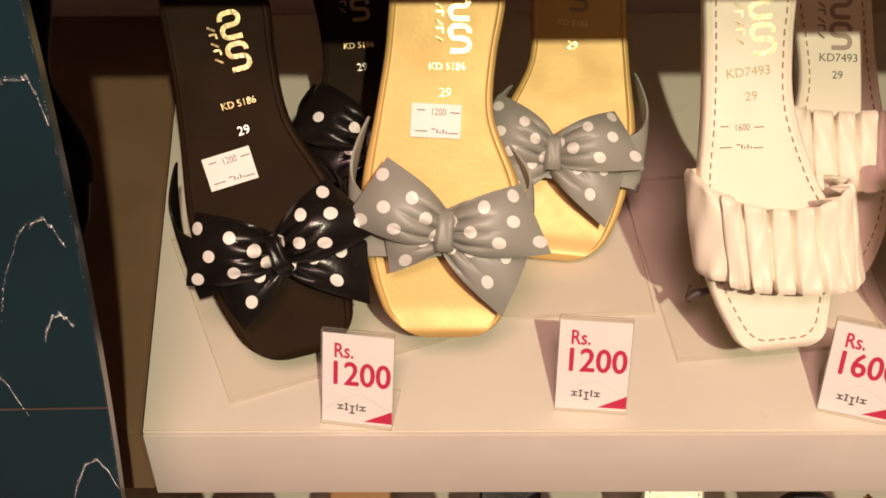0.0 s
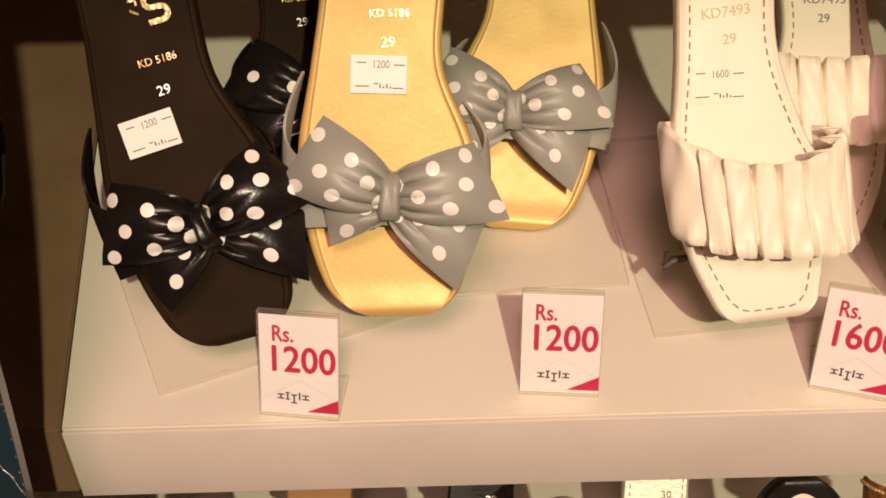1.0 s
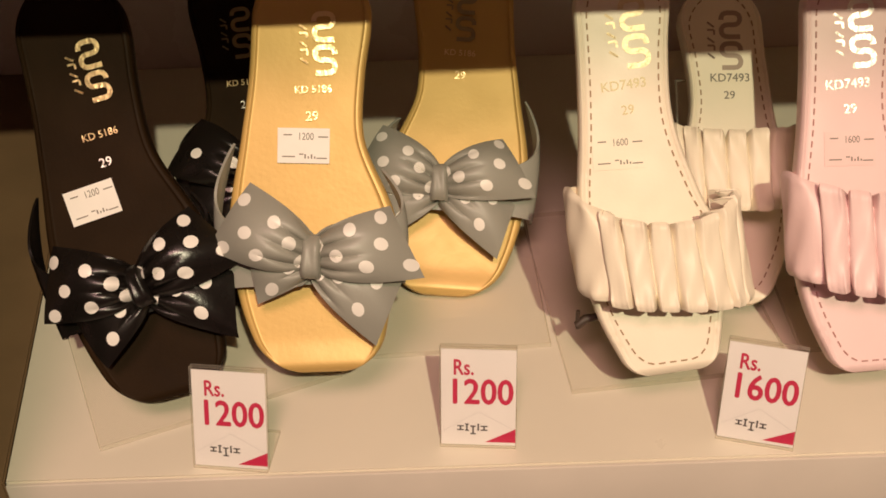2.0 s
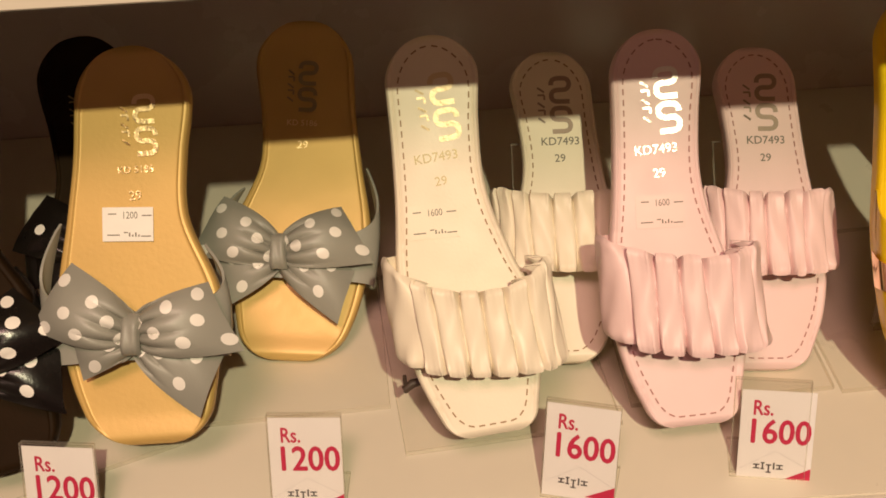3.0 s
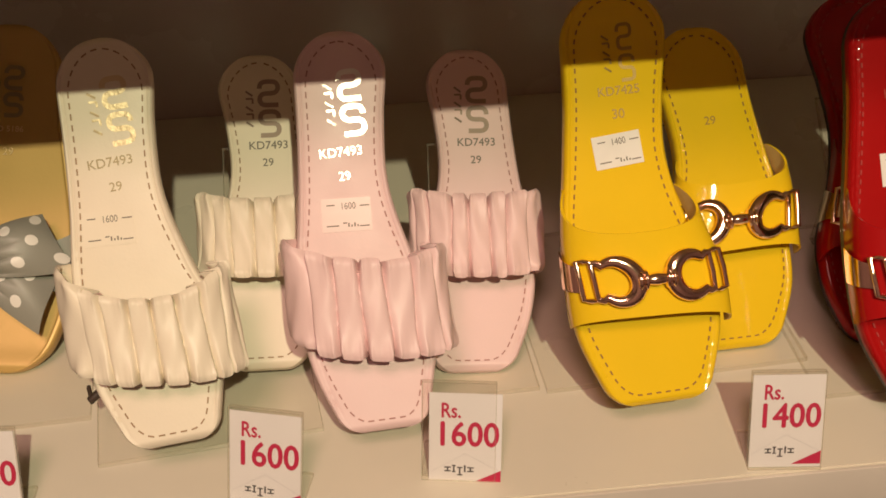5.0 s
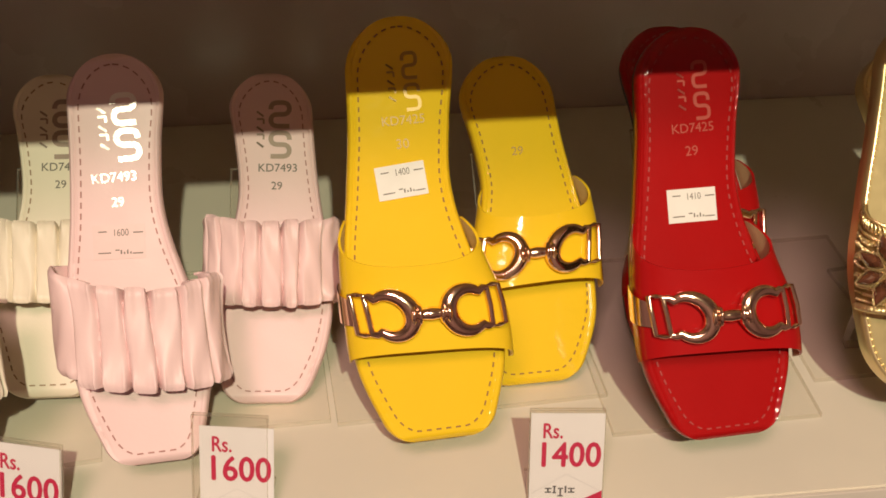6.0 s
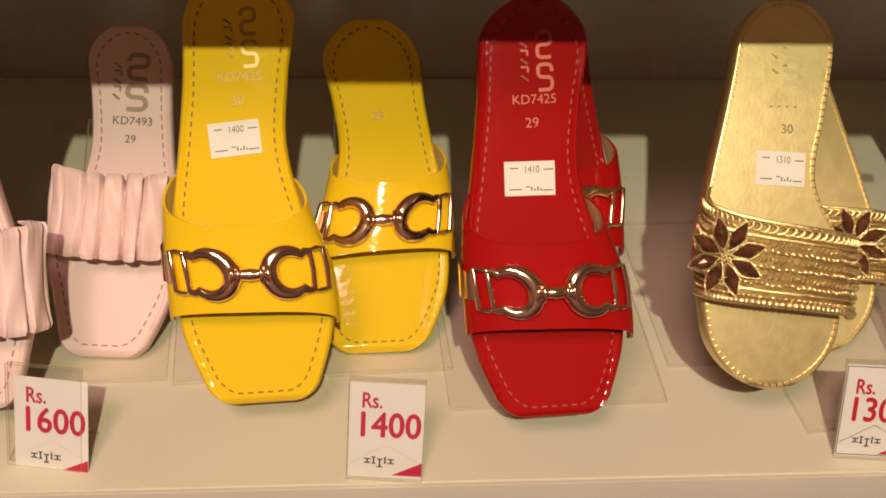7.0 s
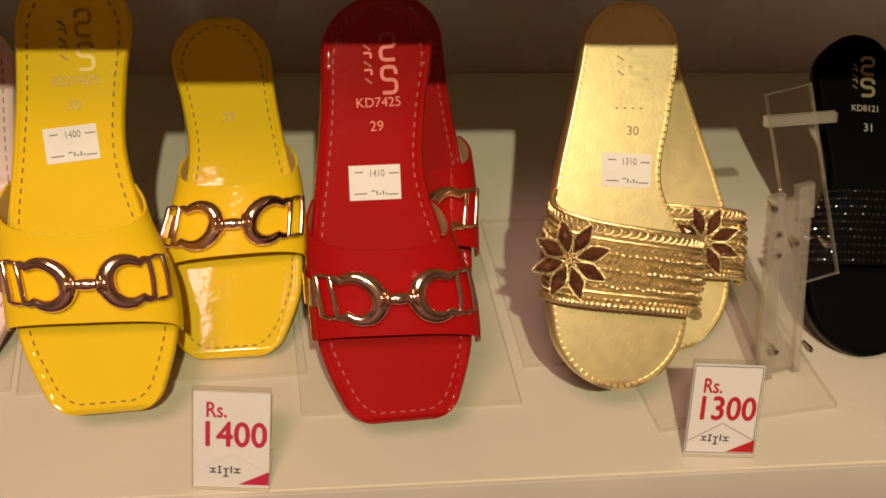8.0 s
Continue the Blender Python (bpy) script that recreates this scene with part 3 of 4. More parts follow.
def band(name, at, parent, mat, lining, label="", nu=64, nv=14, thick=0.0013):
    return part(name, sheet(lambda p, q: at(2 * p - 1, q), nu, nv, thick), mat, parent, label, extra=(lining,))


def puffed_arch(last, low, top, rise, skew=0.0, high=0.0225, reach=0.0046):
    """A full, rounded strap arch: a from -1 to 1 along its arc, q from toe edge to heel edge."""
    l, r = last.sides(last.L * (low + top) / 2)
    mid, half = (l + r) / 2, (r - l) / 2 + reach
    end = radians(114)

    def section(th):
        over = max(0.0, abs(th) - math.pi / 2) / (end - math.pi / 2)
        x = math.sin(min(abs(th), math.pi / 2)) ** 0.84
        return math.copysign(x, th), max(0.0, math.cos(th)) ** 0.76, over

    steps = [end * k / 80 for k in range(81)]
    spots = [(half * section(th)[0], high * section(th)[1] - 0.010 * section(th)[2]) for th in steps]
    run = np.concatenate(([0.0], np.cumsum([math.dist(p, q) for p, q in zip(spots, spots[1:])])))

    def at(a, q, lift=0.0):
        th = math.copysign(float(np.interp(abs(a) * run[-1], run, steps)), a)
        x, c, over = section(th)
        u = mid + (half + lift) * x - math.copysign(0.0075 * over, a)
        w = (high + lift) * c - 0.010 * over
        side = abs(x) ** 2.6
        lo, hi = last.L * low + 0.005 * side, last.L * top + rise * side
        return last.bed(u, lo + (hi - lo) * q - skew * (u - mid), w)

    return at


def ruched(last, parent, mat, seed, low, top, rise, skew=0.0, smooth_from=-0.44):
    """A gathered strap: round tubes of leather from toe edge to heel edge, pinched into loops at both."""
    rnd = random.Random(seed)
    s = -1 if last.mirror else 1
    base = puffed_arch(last, low, top, rise, skew)
    cuts = [-1.1, smooth_from]
    while cuts[-1] < 0.80:
        cuts.append(cuts[-1] + 0.178 * rnd.uniform(0.80, 1.22))
    cuts.append(1.1)
    size = [rnd.uniform(0.75, 1.1) for _ in cuts]
    lean = [rnd.uniform(-0.012, 0.012) for _ in cuts]
    bend = [rnd.uniform(-0.006, 0.006) for _ in cuts]
    reach = [rnd.uniform(0.6, 1.1) for _ in cuts]
    size[0] = size[len(cuts) - 2] = 0.30

    def cut(k, q):
        return cuts[k] + lean[k] * (2 * q - 1) + bend[k] * math.sin(2.2 * math.pi * q)

    def at(p, q):
        a = 2 * p - 1
        aa = a * s
        k = 0
        while k < len(cuts) - 2 and aa > cut(k + 1, q):
            k += 1
        c0, c1 = cut(k, q), cut(k + 1, q)
        x = min(max((aa - c0) / (c1 - c0), 0), 1)
        g = abs(2 * x - 1)
        edge = min(q, 1 - q)
        pinch = math.exp(-edge / 0.11)
        rim = max(0.0, 1 - edge / 0.075) ** 2
        round_ = max(0.0, 1 - g ** 3.4) ** 0.55
        lift = 0.0034 * size[k] * round_ * (0.80 + 0.45 * pinch)
        # the fold's two sides stand up as a loop where it is pinched
        lift += 0.0019 * pinch * math.exp(-((g - 0.70) / 0.15) ** 2) - 0.0009 * pinch * math.exp(-(g / 0.35) ** 2)
        lift -= 0.0030 * pinch * (1 - round_) + 0.0034 * math.exp(-edge / 0.10) * max(0.0, (g - 0.78) / 0.22)
        lift -= 0.0040 * rim * (1.15 - 0.70 * round_)
        lift += 0.0004 * math.sin(13 * aa + 5 * q + seed) + 0.0003 * math.sin(31 * aa - 9 * q + 2 * seed)
        plain = min(1.0, max(0.0, (0.93 - abs(a)) / 0.13))
        lift *= plain
        push = (0.045 * round_ * size[k] * reach[k] - 0.030 * (1 - round_)) * max(0.0, 1 - edge / 0.16) * min(1.0, max(0.0, (0.84 - abs(a)) / 0.2))
        return base(a, q + (push if q > 0.5 else -push), lift)

    part("gathered_strap", sheet(at, 300, 44, 0.0018), mat, parent, "gathered leather strap", extra=(mat,))


def bow_lobe(origin, angle, length, root, end, bulge, skew, seed, lift):
    """One lobe of a bow: from the knot outwards, with pleats at its root."""
    ca, sa = math.cos(radians(angle)), math.sin(radians(angle))

    def at(s, t):
        t = 2 * t - 1
        wide = root + (end - root) * (1 - max(0.0, 1 - s) ** 3.0)
        x = length * s * (1 + skew * t * s)
        y = wide * t * (1 - 0.05 * math.sin(math.pi * s))
        w = bulge * max(0.0, math.sin(math.pi * min(1, max(0, s * 0.92 + 0.06)))) ** 0.8 * (1 - 0.55 * abs(t) ** 2.5)
        w -= 0.0035 * max(0.0, 1 - s * 3.2) ** 1.5
        w += 0.0080 * max(0.0, 1 - s * 1.5) ** 1.6 * (abs(math.cos(1.9 * math.pi * t + seed + 0.5 * s)) ** 0.6 - 0.55) * min(1, s * 6)
        w -= 0.0035 * s * s * abs(t) ** 2
        w += 0.0011 * math.sin(4.5 * s + 3 * t + seed) * s
        return Vector((origin[0] + ca * x - sa * y, origin[1] + sa * x + ca * y, lift + w))

    return at


def polka_bow(last, parent, mat, u0, v0, turn, seed, spread=1.0, height=0.020, tail=1.0):
    """A large spotted bow tied over the strap."""
    part("bow_knot", sheet(lambda p, q: last.bed(u0 + math.cos(radians(turn)) * 0.0044 * (2 * p - 1) * (1 + 0.12 * abs(2 * q - 1)) - math.sin(radians(turn)) * 0.0098 * (2 * q - 1),
                                                       v0 + math.sin(radians(turn)) * 0.0044 * (2 * p - 1) + math.cos(radians(turn)) * 0.0098 * (2 * q - 1),
                                                       height + 0.0132 - 0.0045 * (2 * p - 1) ** 4 - 0.006 * (2 * q - 1) ** 4 + 0.0006 * math.sin(7 * p + 3 * q)), 14, 16, 0.0015), mat, parent, extra=(mat,))
    lobes = ((13, 0.045, 0.0066, 0.0180, 0.0135, -0.12, 0.003), (-34, 0.045, 0.0062, 0.0155, 0.0080, -0.10, -0.0020),
             (158, 0.044, 0.0066, 0.0185, 0.0135, 0.05, 0.003), (204, 0.038 * tail, 0.0066, 0.0155 * tail, 0.0085, 0.08, -0.0020))
    rnd = random.Random(seed)
    for k, (angle, length, root, end, bulge, skew, up) in enumerate(lobes):
        f = bow_lobe((0, 0), angle + turn, length * spread, root, end * spread, bulge, skew, seed + k, height + up)
        at = lambda s, t, f=f: last.bed(u0 + f(s, t).x, v0 + f(s, t).y, f(s, t).z)
        lobe = part("bow_lobe", sheet(at, 34, 44, 0.0011), mat, parent, extra=(mat,))
        # printed white dots on the lobe
        bm = bmesh.new()
        spots = ((0.10, 0.72), (0.26, 0.46), (0.48, 0.80), (0.52, 0.25), (0.74, 0.55), (0.86, 0.88), (0.93, 0.22)) if k % 2 == 0 else ((0.14, 0.30), (0.36, 0.55), (0.66, 0.28), (0.70, 0.80))
        if mat is BLACK and last.mirror:
            spots = spots[1::3]
        for s0, t0 in spots:
            s0, t0 = s0 + rnd.uniform(-0.03, 0.03), t0 + rnd.uniform(-0.03, 0.03)
            wide = (root + (end * spread - root) * (1 - max(0.0, 1 - s0) ** 3.0)) * 2
            rs, rt = 0.0031 / (length * spread), 0.0031 / wide
            ring = []
            for r in (0.0, 0.35, 0.7, 1.0):
                row = []
                for i in range(14 if r else 1):
                    q = 2 * math.pi * i / 14
                    s1, t1 = s0 + r * rs * math.cos(q), min(max(t0 + r * rt * math.sin(q), 0), 1)
                    e = 0.01
                    c = at(s1, t1)
                    nrm = (at(s1 + e, t1) - at(s1 - e, t1)).cross(at(s1, min(1, t1 + e)) - at(s1, max(0, t1 - e))).normalized()
                    row.append(bm.verts.new(c + nrm * 0.00035))
                ring.append(row)
            for i in range(14):
                bm.faces.new((ring[0][0], ring[1][i], ring[1][(i + 1) % 14]))
                for a_, b_ in ((1, 2), (2, 3)):
                    bm.faces.new((ring[a_][i], ring[b_][i], ring[b_][(i + 1) % 14], ring[a_][(i + 1) % 14]))
        part("polka_dots", bm, DOT, lobe, "white printed dots")
    # the band under the bow, with pointed ends that rise at the sides
    sgn = -1 if last.mirror else 1
    under = strap_surface(last, 0.0055, lambda a: v0 + 0.010 + (0.044 if a * sgn < 0 else 0.030) * abs(a) ** 2.4, lambda a: v0 - 0.013 - 0.002 * a * a, height - 0.002)
    band("band", under, parent, mat, mat)


def d_ring(bm, put, flip):
    """Half of the chain ornament: a horseshoe loop, broad at its inner end, hung in a slim oblong frame."""
    path, rad = [(0.0302, 0.0088), (0.0274, 0.0093)], [0.0016, 0.0018]
    for k in range(33):
        g = radians(52 + 256 * k / 32)
        path.append((0.0184 + 0.0104 * math.cos(g), 0.0100 * math.sin(g)))
        rad.append(0.0021 + 0.0024 * max(0.0, 0.5 - 0.5 * math.cos(g)) ** 1.4)
    path += [(0.0274, -0.0093), (0.0302, -0.0088)]
    rad += [0.0018, 0.0016]
    tube(bm, [put(flip * x, y, 0.0030) for x, y in path], rad, 10, flat=0.75)
    frame_line = [(0.0300, -0.0096), (0.0300, 0.0), (0.0300, 0.0096), (0.0334, 0.0098), (0.0372, 0.0094), (0.0372, 0.0), (0.0372, -0.0094), (0.0334, -0.0098)]
    tube(bm, [put(flip * x, y, 0.0028) for x, y in frame_line], 0.0014, 8, True)


def buckle_slide(last, parent, mat):
    sgn = -1 if last.mirror else 1
    top = lambda a: last.shift + last.L * 0.415 + 0.0235 * abs(a) ** 2.1 - 0.002 * a * sgn
    low = lambda a: last.shift + last.L * 0.190 + 0.006 * (1 - abs(a) ** 2.5) - 0.003 * a * sgn
    at = strap_surface(last, 0.0026, top, low, 0.0250, tuck=(96, 116))
    band("strap", at, parent, mat, LINING, "patent strap with a beige lining", 90, 24)
    l, r = last.sides(last.shift + last.L * 0.30)
    half, end, b0 = (r - l) / 2 + 0.004, radians(103), 0.44

    def put(x, y, lift):
        a = math.asin(min(max((0.93 * x + 0.001 * sgn) / half, -0.97), 0.97)) / end
        return at(a, b0 + y / (top(a) - low(a)), lift)

    part("buckle_band", sheet(lambda p, q: at(-0.99 + 0.46 * p, b0 - 0.13 + 0.26 * q, 0.0016), 16, 4, 0.0008), CHROME, parent, "rose gold metal band", extra=(CHROME,))
    for flip in (-1, 1):
        bm = bmesh.new()
        d_ring(bm, put, flip)
        part("chain_ring", bm, CHROME, parent, "rose gold ring")
    bm = bmesh.new()
    tube(bm, [put(0.0084 * (k - 5) / 5, 0, 0.0034) for k in range(11)], [0.0040, 0.0036, 0.0031, 0.0029, 0.0031, 0.0034, 0.0031, 0.0029, 0.0031, 0.0036, 0.0040], 12)
    for s in (-0.0078, -0.0048, 0.0048, 0.0078):
        ball(bm, put(s, 0, 0.0036), 0.0044, (0.40, 1.2, 1.0), 3)
    part("chain_link", bm, CHROME, parent, "rose gold link")


def jewelled(last, parent, seed, flower_a):
    rnd = random.Random(seed)
    at = strap_surface(last, 0.0010 if not last.mirror else 0.0030, lambda a: last.L * 0.425 - 0.012 * a + 0.006 * abs(a) ** 2, lambda a: last.L * 0.225 - 0.006 * a, 0.0215)
    band("strap", at, parent, ANTIQUE, LINING, "gold strap", 60, 14)
    # a chain of small loops along the heel edge, a scalloped one along the toe edge
    bm = bmesh.new()
    for k in range(40):
        a = -0.97 + 1.94 * k / 39
        tube(bm, [at(a + 0.034 * math.cos(g), 0.91 + 0.055 * math.sin(g + 0.5), 0.0012 + 0.0006 * math.cos(g)) for g in (2 * math.pi * i / 10 for i in range(10))], 0.00055, 5, True)
    for k in range(44):
        ball(bm, at(-0.97 + 1.94 * k / 43, -0.005, 0.0010), 0.0022, (1.0, 1.0, 0.8), 2)
        ball(bm, at(-0.95 + 1.94 * k / 43, 0.07, 0.0008), 0.0013, (1.3, 0.8, 0.8), 1)
    tagged(part("braid", bm, BRAID, parent, "braided gold cord"), kind="stuff")
    for b in (0.145, 0.80, 0.995):
        part("cord", tube(bmesh.new(), [at(-0.97 + 1.94 * k / 50, b, 0.0008) for k in range(51)], 0.0009, 6), BRAID, parent)
    bm = bmesh.new()
    for row in range(6):
        for k in range(46):
            a, b = -0.95 + 1.9 * (k + 0.5 * (row % 2)) / 46, 0.22 + 0.51 * row / 5
            turn = Matrix.Rotation(radians(38 if row % 2 else -38) + rnd.uniform(-0.3, 0.3), 4, "Z")
            ball(bm, at(a, b + rnd.uniform(-0.012, 0.012), 0.0006), rnd.uniform(0.0011, 0.0016), (1.5, 0.75, 0.9), 1, turn)
    tagged(part("beadwork", bm, BRAID, parent, "gold bead embroidery", smooth=False), kind="stuff")
    c = at(flower_a, 0.48, 0.0042)
    for k in range(8):
        q = 2 * math.pi * k / 8 + 0.25
        bm = bmesh.new()
        m = Matrix.Rotation(q, 4, "Z") @ Matrix.Rotation(-0.18, 4, "Y")
        vs = bmesh.ops.create_icosphere(bm, subdivisions=2, radius=1.0)["verts"]
        for v in vs:
            x, y, z = v.co
            taper = 1 - 0.85 * abs(x) ** 1.5
            v.co = m @ Vector((0.0112 + x * 0.0078, y * 0.0034 * taper, z * 0.0036 * taper)) + c
        petal = part("stone_petal", bm, GEM, parent, "amber cut stone", smooth=False)
        bm = bmesh.new()
        tube(bm, [m @ Vector((0.0112 + 0.0082 * math.cos(g), 0.0040 * math.sin(g) * (1 - 0.5 * abs(math.cos(g))), -0.0006)) + c for g in (2 * math.pi * i / 16 for i in range(16))], 0.00027, 6, True)
        part("petal_setting", bm, BRAID, petal, "gold setting")
    bm = bmesh.new()
    for k in range(13):
        q, r = k * 2.4, 0.0008 * math.sqrt(k)
        ball(bm, c + Vector((r * math.cos(q), r * math.sin(q), 0.0016)), 0.0009, (1, 1, 1), 1)
    part("flower_centre", bm, GOLD, parent, "gold bead cluster")


# ---- where the slides stand ----
def slide_pose(toe, heel, tilt):
    v = (Vector(heel) - Vector(toe)).normalized()
    n = Vector((0, -math.sin(radians(tilt)), math.cos(radians(tilt))))
    n = (n - v * n.dot(v)).normalized()
    u = v.cross(n)
    return Matrix(((u.x, v.x, n.x, toe[0]), (u.y, v.y, n.y, toe[1]), (u.z, v.z, n.z, toe[2]), (0, 0, 0, 1))), (Vector(heel) - Vector(toe)).length


SQUARE = [(0, -0.0215, 0.0200), (0.17, -0.0335, 0.0280), (0.27, -0.0365, 0.0325), (0.43, -0.0350, 0.0225), (0.61, -0.0298, 0.0150), (0.78, -0.0265, 0.0170), (0.9, -0.0250, 0.0205), (1, -0.0235, 0.0195)]
WIDE = [(0, -0.0240, 0.0250), (0.19, -0.0380, 0.0360), (0.30, -0.0395, 0.0350), (0.43, -0.0390, 0.0250), (0.60, -0.0340, 0.0180), (0.75, -0.0300, 0.0205), (0.89, -0.0280, 0.0250), (1, -0.0260, 0.0235)]
BOWED = [(0, -0.0260, 0.0240), (0.16, -0.0370, 0.0300), (0.36, -0.0415, 0.0340), (0.58, -0.0345, 0.0205), (0.72, -0.0300, 0.0220), (0.86, -0.0275, 0.0262), (1, -0.0250, 0.0240)]
ROUND = [(0, -0.0320, 0.0260), (0.2, -0.0390, 0.0310), (0.33, -0.0425, 0.0330), (0.53, -0.0375, 0.0165), (0.72, -0.0300, 0.0210), (0.9, -0.0240, 0.0250), (1, -0.0225, 0.0235)]


def gathered_slide(toe, heel, tilt, mat, thread, words, seed, strap, mirror=False, front=True):
    m, L = slide_pose(toe, heel, tilt)
    tone = "ivory" if mat is WHITE else "pale pink"
    sh = thing("slide_sandal", m, f"{tone} leather slide sandal with gathered strap, {words}", "sandal", "gathered slides")
    last = Last(L, SQUARE, 0.009, 0.0215, mirror=mirror, shift=0.0 if front else 0.06)
    sole(last, sh, mat, mat, pucker=0.0001)
    stitches(last, sh, thread)
    ruched(last, sh, mat, seed, *strap)
    s = 1 if mirror else -1
    mark(last, sh, (PEARL_FOIL if mat is WHITE else FOIL_WHITE) if front else PRESSED, s * 0.0030, L * 0.82, 0.031)
    printed(last, sh, (FOIL_DARK if mat is WHITE else FOIL_WHITE) if front else INK, "KD7493", s * 0.0065, L * 0.70, 0.0064)
    printed(last, sh, INK if not front else (FOIL_DARK if mat is WHITE else FOIL_WHITE), "29", s * 0.0060, L * (0.64 if front else 0.645), 0.0062)
    if front:
        sticker(last, sh, "1600", s * (0.0130 if mat is WHITE else 0.0075), L * 0.545, -4 if mat is WHITE else -3, mat if mat is WHITE else FAINT)
    return sh


def buckled_slide(toe, heel, tilt, mat, thread, words, size, price, seed, mirror=False, front=True):
    m, L = slide_pose(toe, heel, tilt)
    tone = "yellow" if mat is YELLOW else "red"
    sh = thing("slide_sandal", m, f"{tone} patent slide sandal with gold chain buckle, {words}", "sandal", "buckled slides")
    last = Last(L, WIDE, 0.010, 0.0245, mirror=mirror, shift=0.0 if front else 0.06)
    sole(last, sh, mat, SOLE_DARK if mat is RED else mat, pucker=0.00025)
    stitches(last, sh, thread, dash=0.0024, gap=0.0024, half=0.00038)
    buckle_slide(last, sh, mat)
    s = 1 if mirror else -1
    if front:
        mark(last, sh, FOIL_YELLOW if mat is YELLOW else FOIL_RED, s * 0.001, L * 0.845, 0.028, slim=0.72)
        printed(last, sh, FOIL_OCHRE if mat is YELLOW else FOIL_RED, "KD7425", s * 0.0025, L * 0.755, 0.0064)
    printed(last, sh, FOIL_OCHRE if mat is YELLOW else FOIL_RED, size, s * 0.004, L * 0.70, 0.0068)
    if front:
        sticker(last, sh, price, s * 0.0065, L * (0.615 if mat is YELLOW else 0.57), 4 if mat is YELLOW else -1)
    return sh


def bowed_slide(toe, heel, tilt, mat, bed_mat, words, seed, turn, mirror=False, front=True, knot=(0.0, 0.36), sticker_turn=0, spread=1.0):
    m, L = slide_pose(toe, heel, tilt)
    tone = "black" if mat is BLACK else "honey gold"
    cloth = "black" if mat is BLACK else "grey"
    sh = thing("slide_sandal", m, f"{tone} slide sandal with {cloth} polka-dot bow, {words}", "sandal", "bow slides")
    last = Last(L, BOWED if mat is BLACK else [(v, l * 1.05, r * 1.05) for v, l, r in BOWED], 0.017, 0.0255, mirror=mirror)
    sole(last, sh, bed_mat, SOLE_DARK if mat is BLACK else bed_mat, rim=0.0011)
    polka_bow(last, sh, mat, knot[0], L * knot[1], turn, seed, spread * 0.97, tail=0.8 if front and mat is GREY else 1.0)
    s = 1 if mirror else -1
    mark(last, sh, FOIL if front else FOIL_DARK, s * -0.001, L * (0.775 if mat is BLACK else 0.80), 0.028)
    printed(last, sh, FOIL, "KD 5186", s * 0.001, L * (0.63 if mat is BLACK else 0.69), 0.0048)
    printed(last, sh, FOIL_WHITE if mat is BLACK else FOIL, "29", s * 0.002, L * (0.565 if mat is BLACK else 0.625), 0.0062)
    if front:
        sticker(last, sh, "1200", s * (0.0135 if mat is BLACK else 0.0065), L * (0.485 if mat is BLACK else 0.555), sticker_turn)
    return sh


def jewelled_slide(toe, heel, tilt, words, seed, flower, mirror=False, front=True):
    m, L = slide_pose(toe, heel, tilt)
    sh = thing("slide_sandal", m, f"metallic gold slide sandal with amber stone flower, {words}", "sandal", "jewelled slides")
    last = Last(L, ROUND, 0.030, 0.0235, bow=-0.003, mirror=mirror)
    sole(last, sh, GOLD, GOLD)
    stitches(last, sh, THREAD_GOLD, 0.0024, 0.0026, 0.0009, 0.0007, 0.0009, "cord_edge")
    jewelled(last, sh, seed, flower)
    s = 1 if mirror else -1
    mark(last, sh, FOIL_GOLD, 0.0, L * 0.85, 0.026)
    printed(last, sh, FOIL_DARK, "30", s * -0.001, L * 0.665, 0.0064)
    for k in range(4):
        printed(last, sh, INK, "-", s * 0.001 + 0.004 * k - 0.006, L * 0.725, 0.005)
    if front:
        sticker(last, sh, "1310", s * 0.002, L * 0.565, -2)
    return sh


FRONT = 54
bowed_slide((0.0835, 0.0252, 0.0285), (0.0340, 0.1427, 0.1903), FRONT, BLACK, BLACK_BED, "on clear stand", 11, 6, knot=(0.0030, 0.27), sticker_turn=3)
bowed_slide((0.1545, 0.0270, 0.0391), (0.1548, 0.1405, 0.1954), FRONT, GREY, TAN_GOLD, "on clear stand", 21, -6, knot=(-0.0020, 0.288), sticker_turn=-3)
gathered_slide((0.3200, 0.0218, 0.0359), (0.2991, 0.1362, 0.1934), FRONT, WHITE, THREAD_TAN, "on clear stand", 3, (0.165, 0.362, 0.017, 0.16))
gathered_slide((0.4210, 0.0300, 0.0245), (0.4115, 0.1460, 0.1842), FRONT, PINK, THREAD_PINK, "on clear stand", 5, (0.196, 0.425, 0.010, 0.15))
buckled_slide((0.5583, 0.0295, 0.0265), (0.5478, 0.1520, 0.1951), FRONT, YELLOW, THREAD_DARK, "on clear stand", "30", "1400", 7)
buckled_slide((0.6984, 0.0139, 0.0288), (0.6888, 0.1330, 0.1925), FRONT, RED, THREAD_RED, "on clear stand", "29", "1410", 8)
jewelled_slide((0.8086, 0.0193, 0.0385), (0.8131, 0.1319, 0.1935), FRONT, "on clear stand", 9, -0.42)

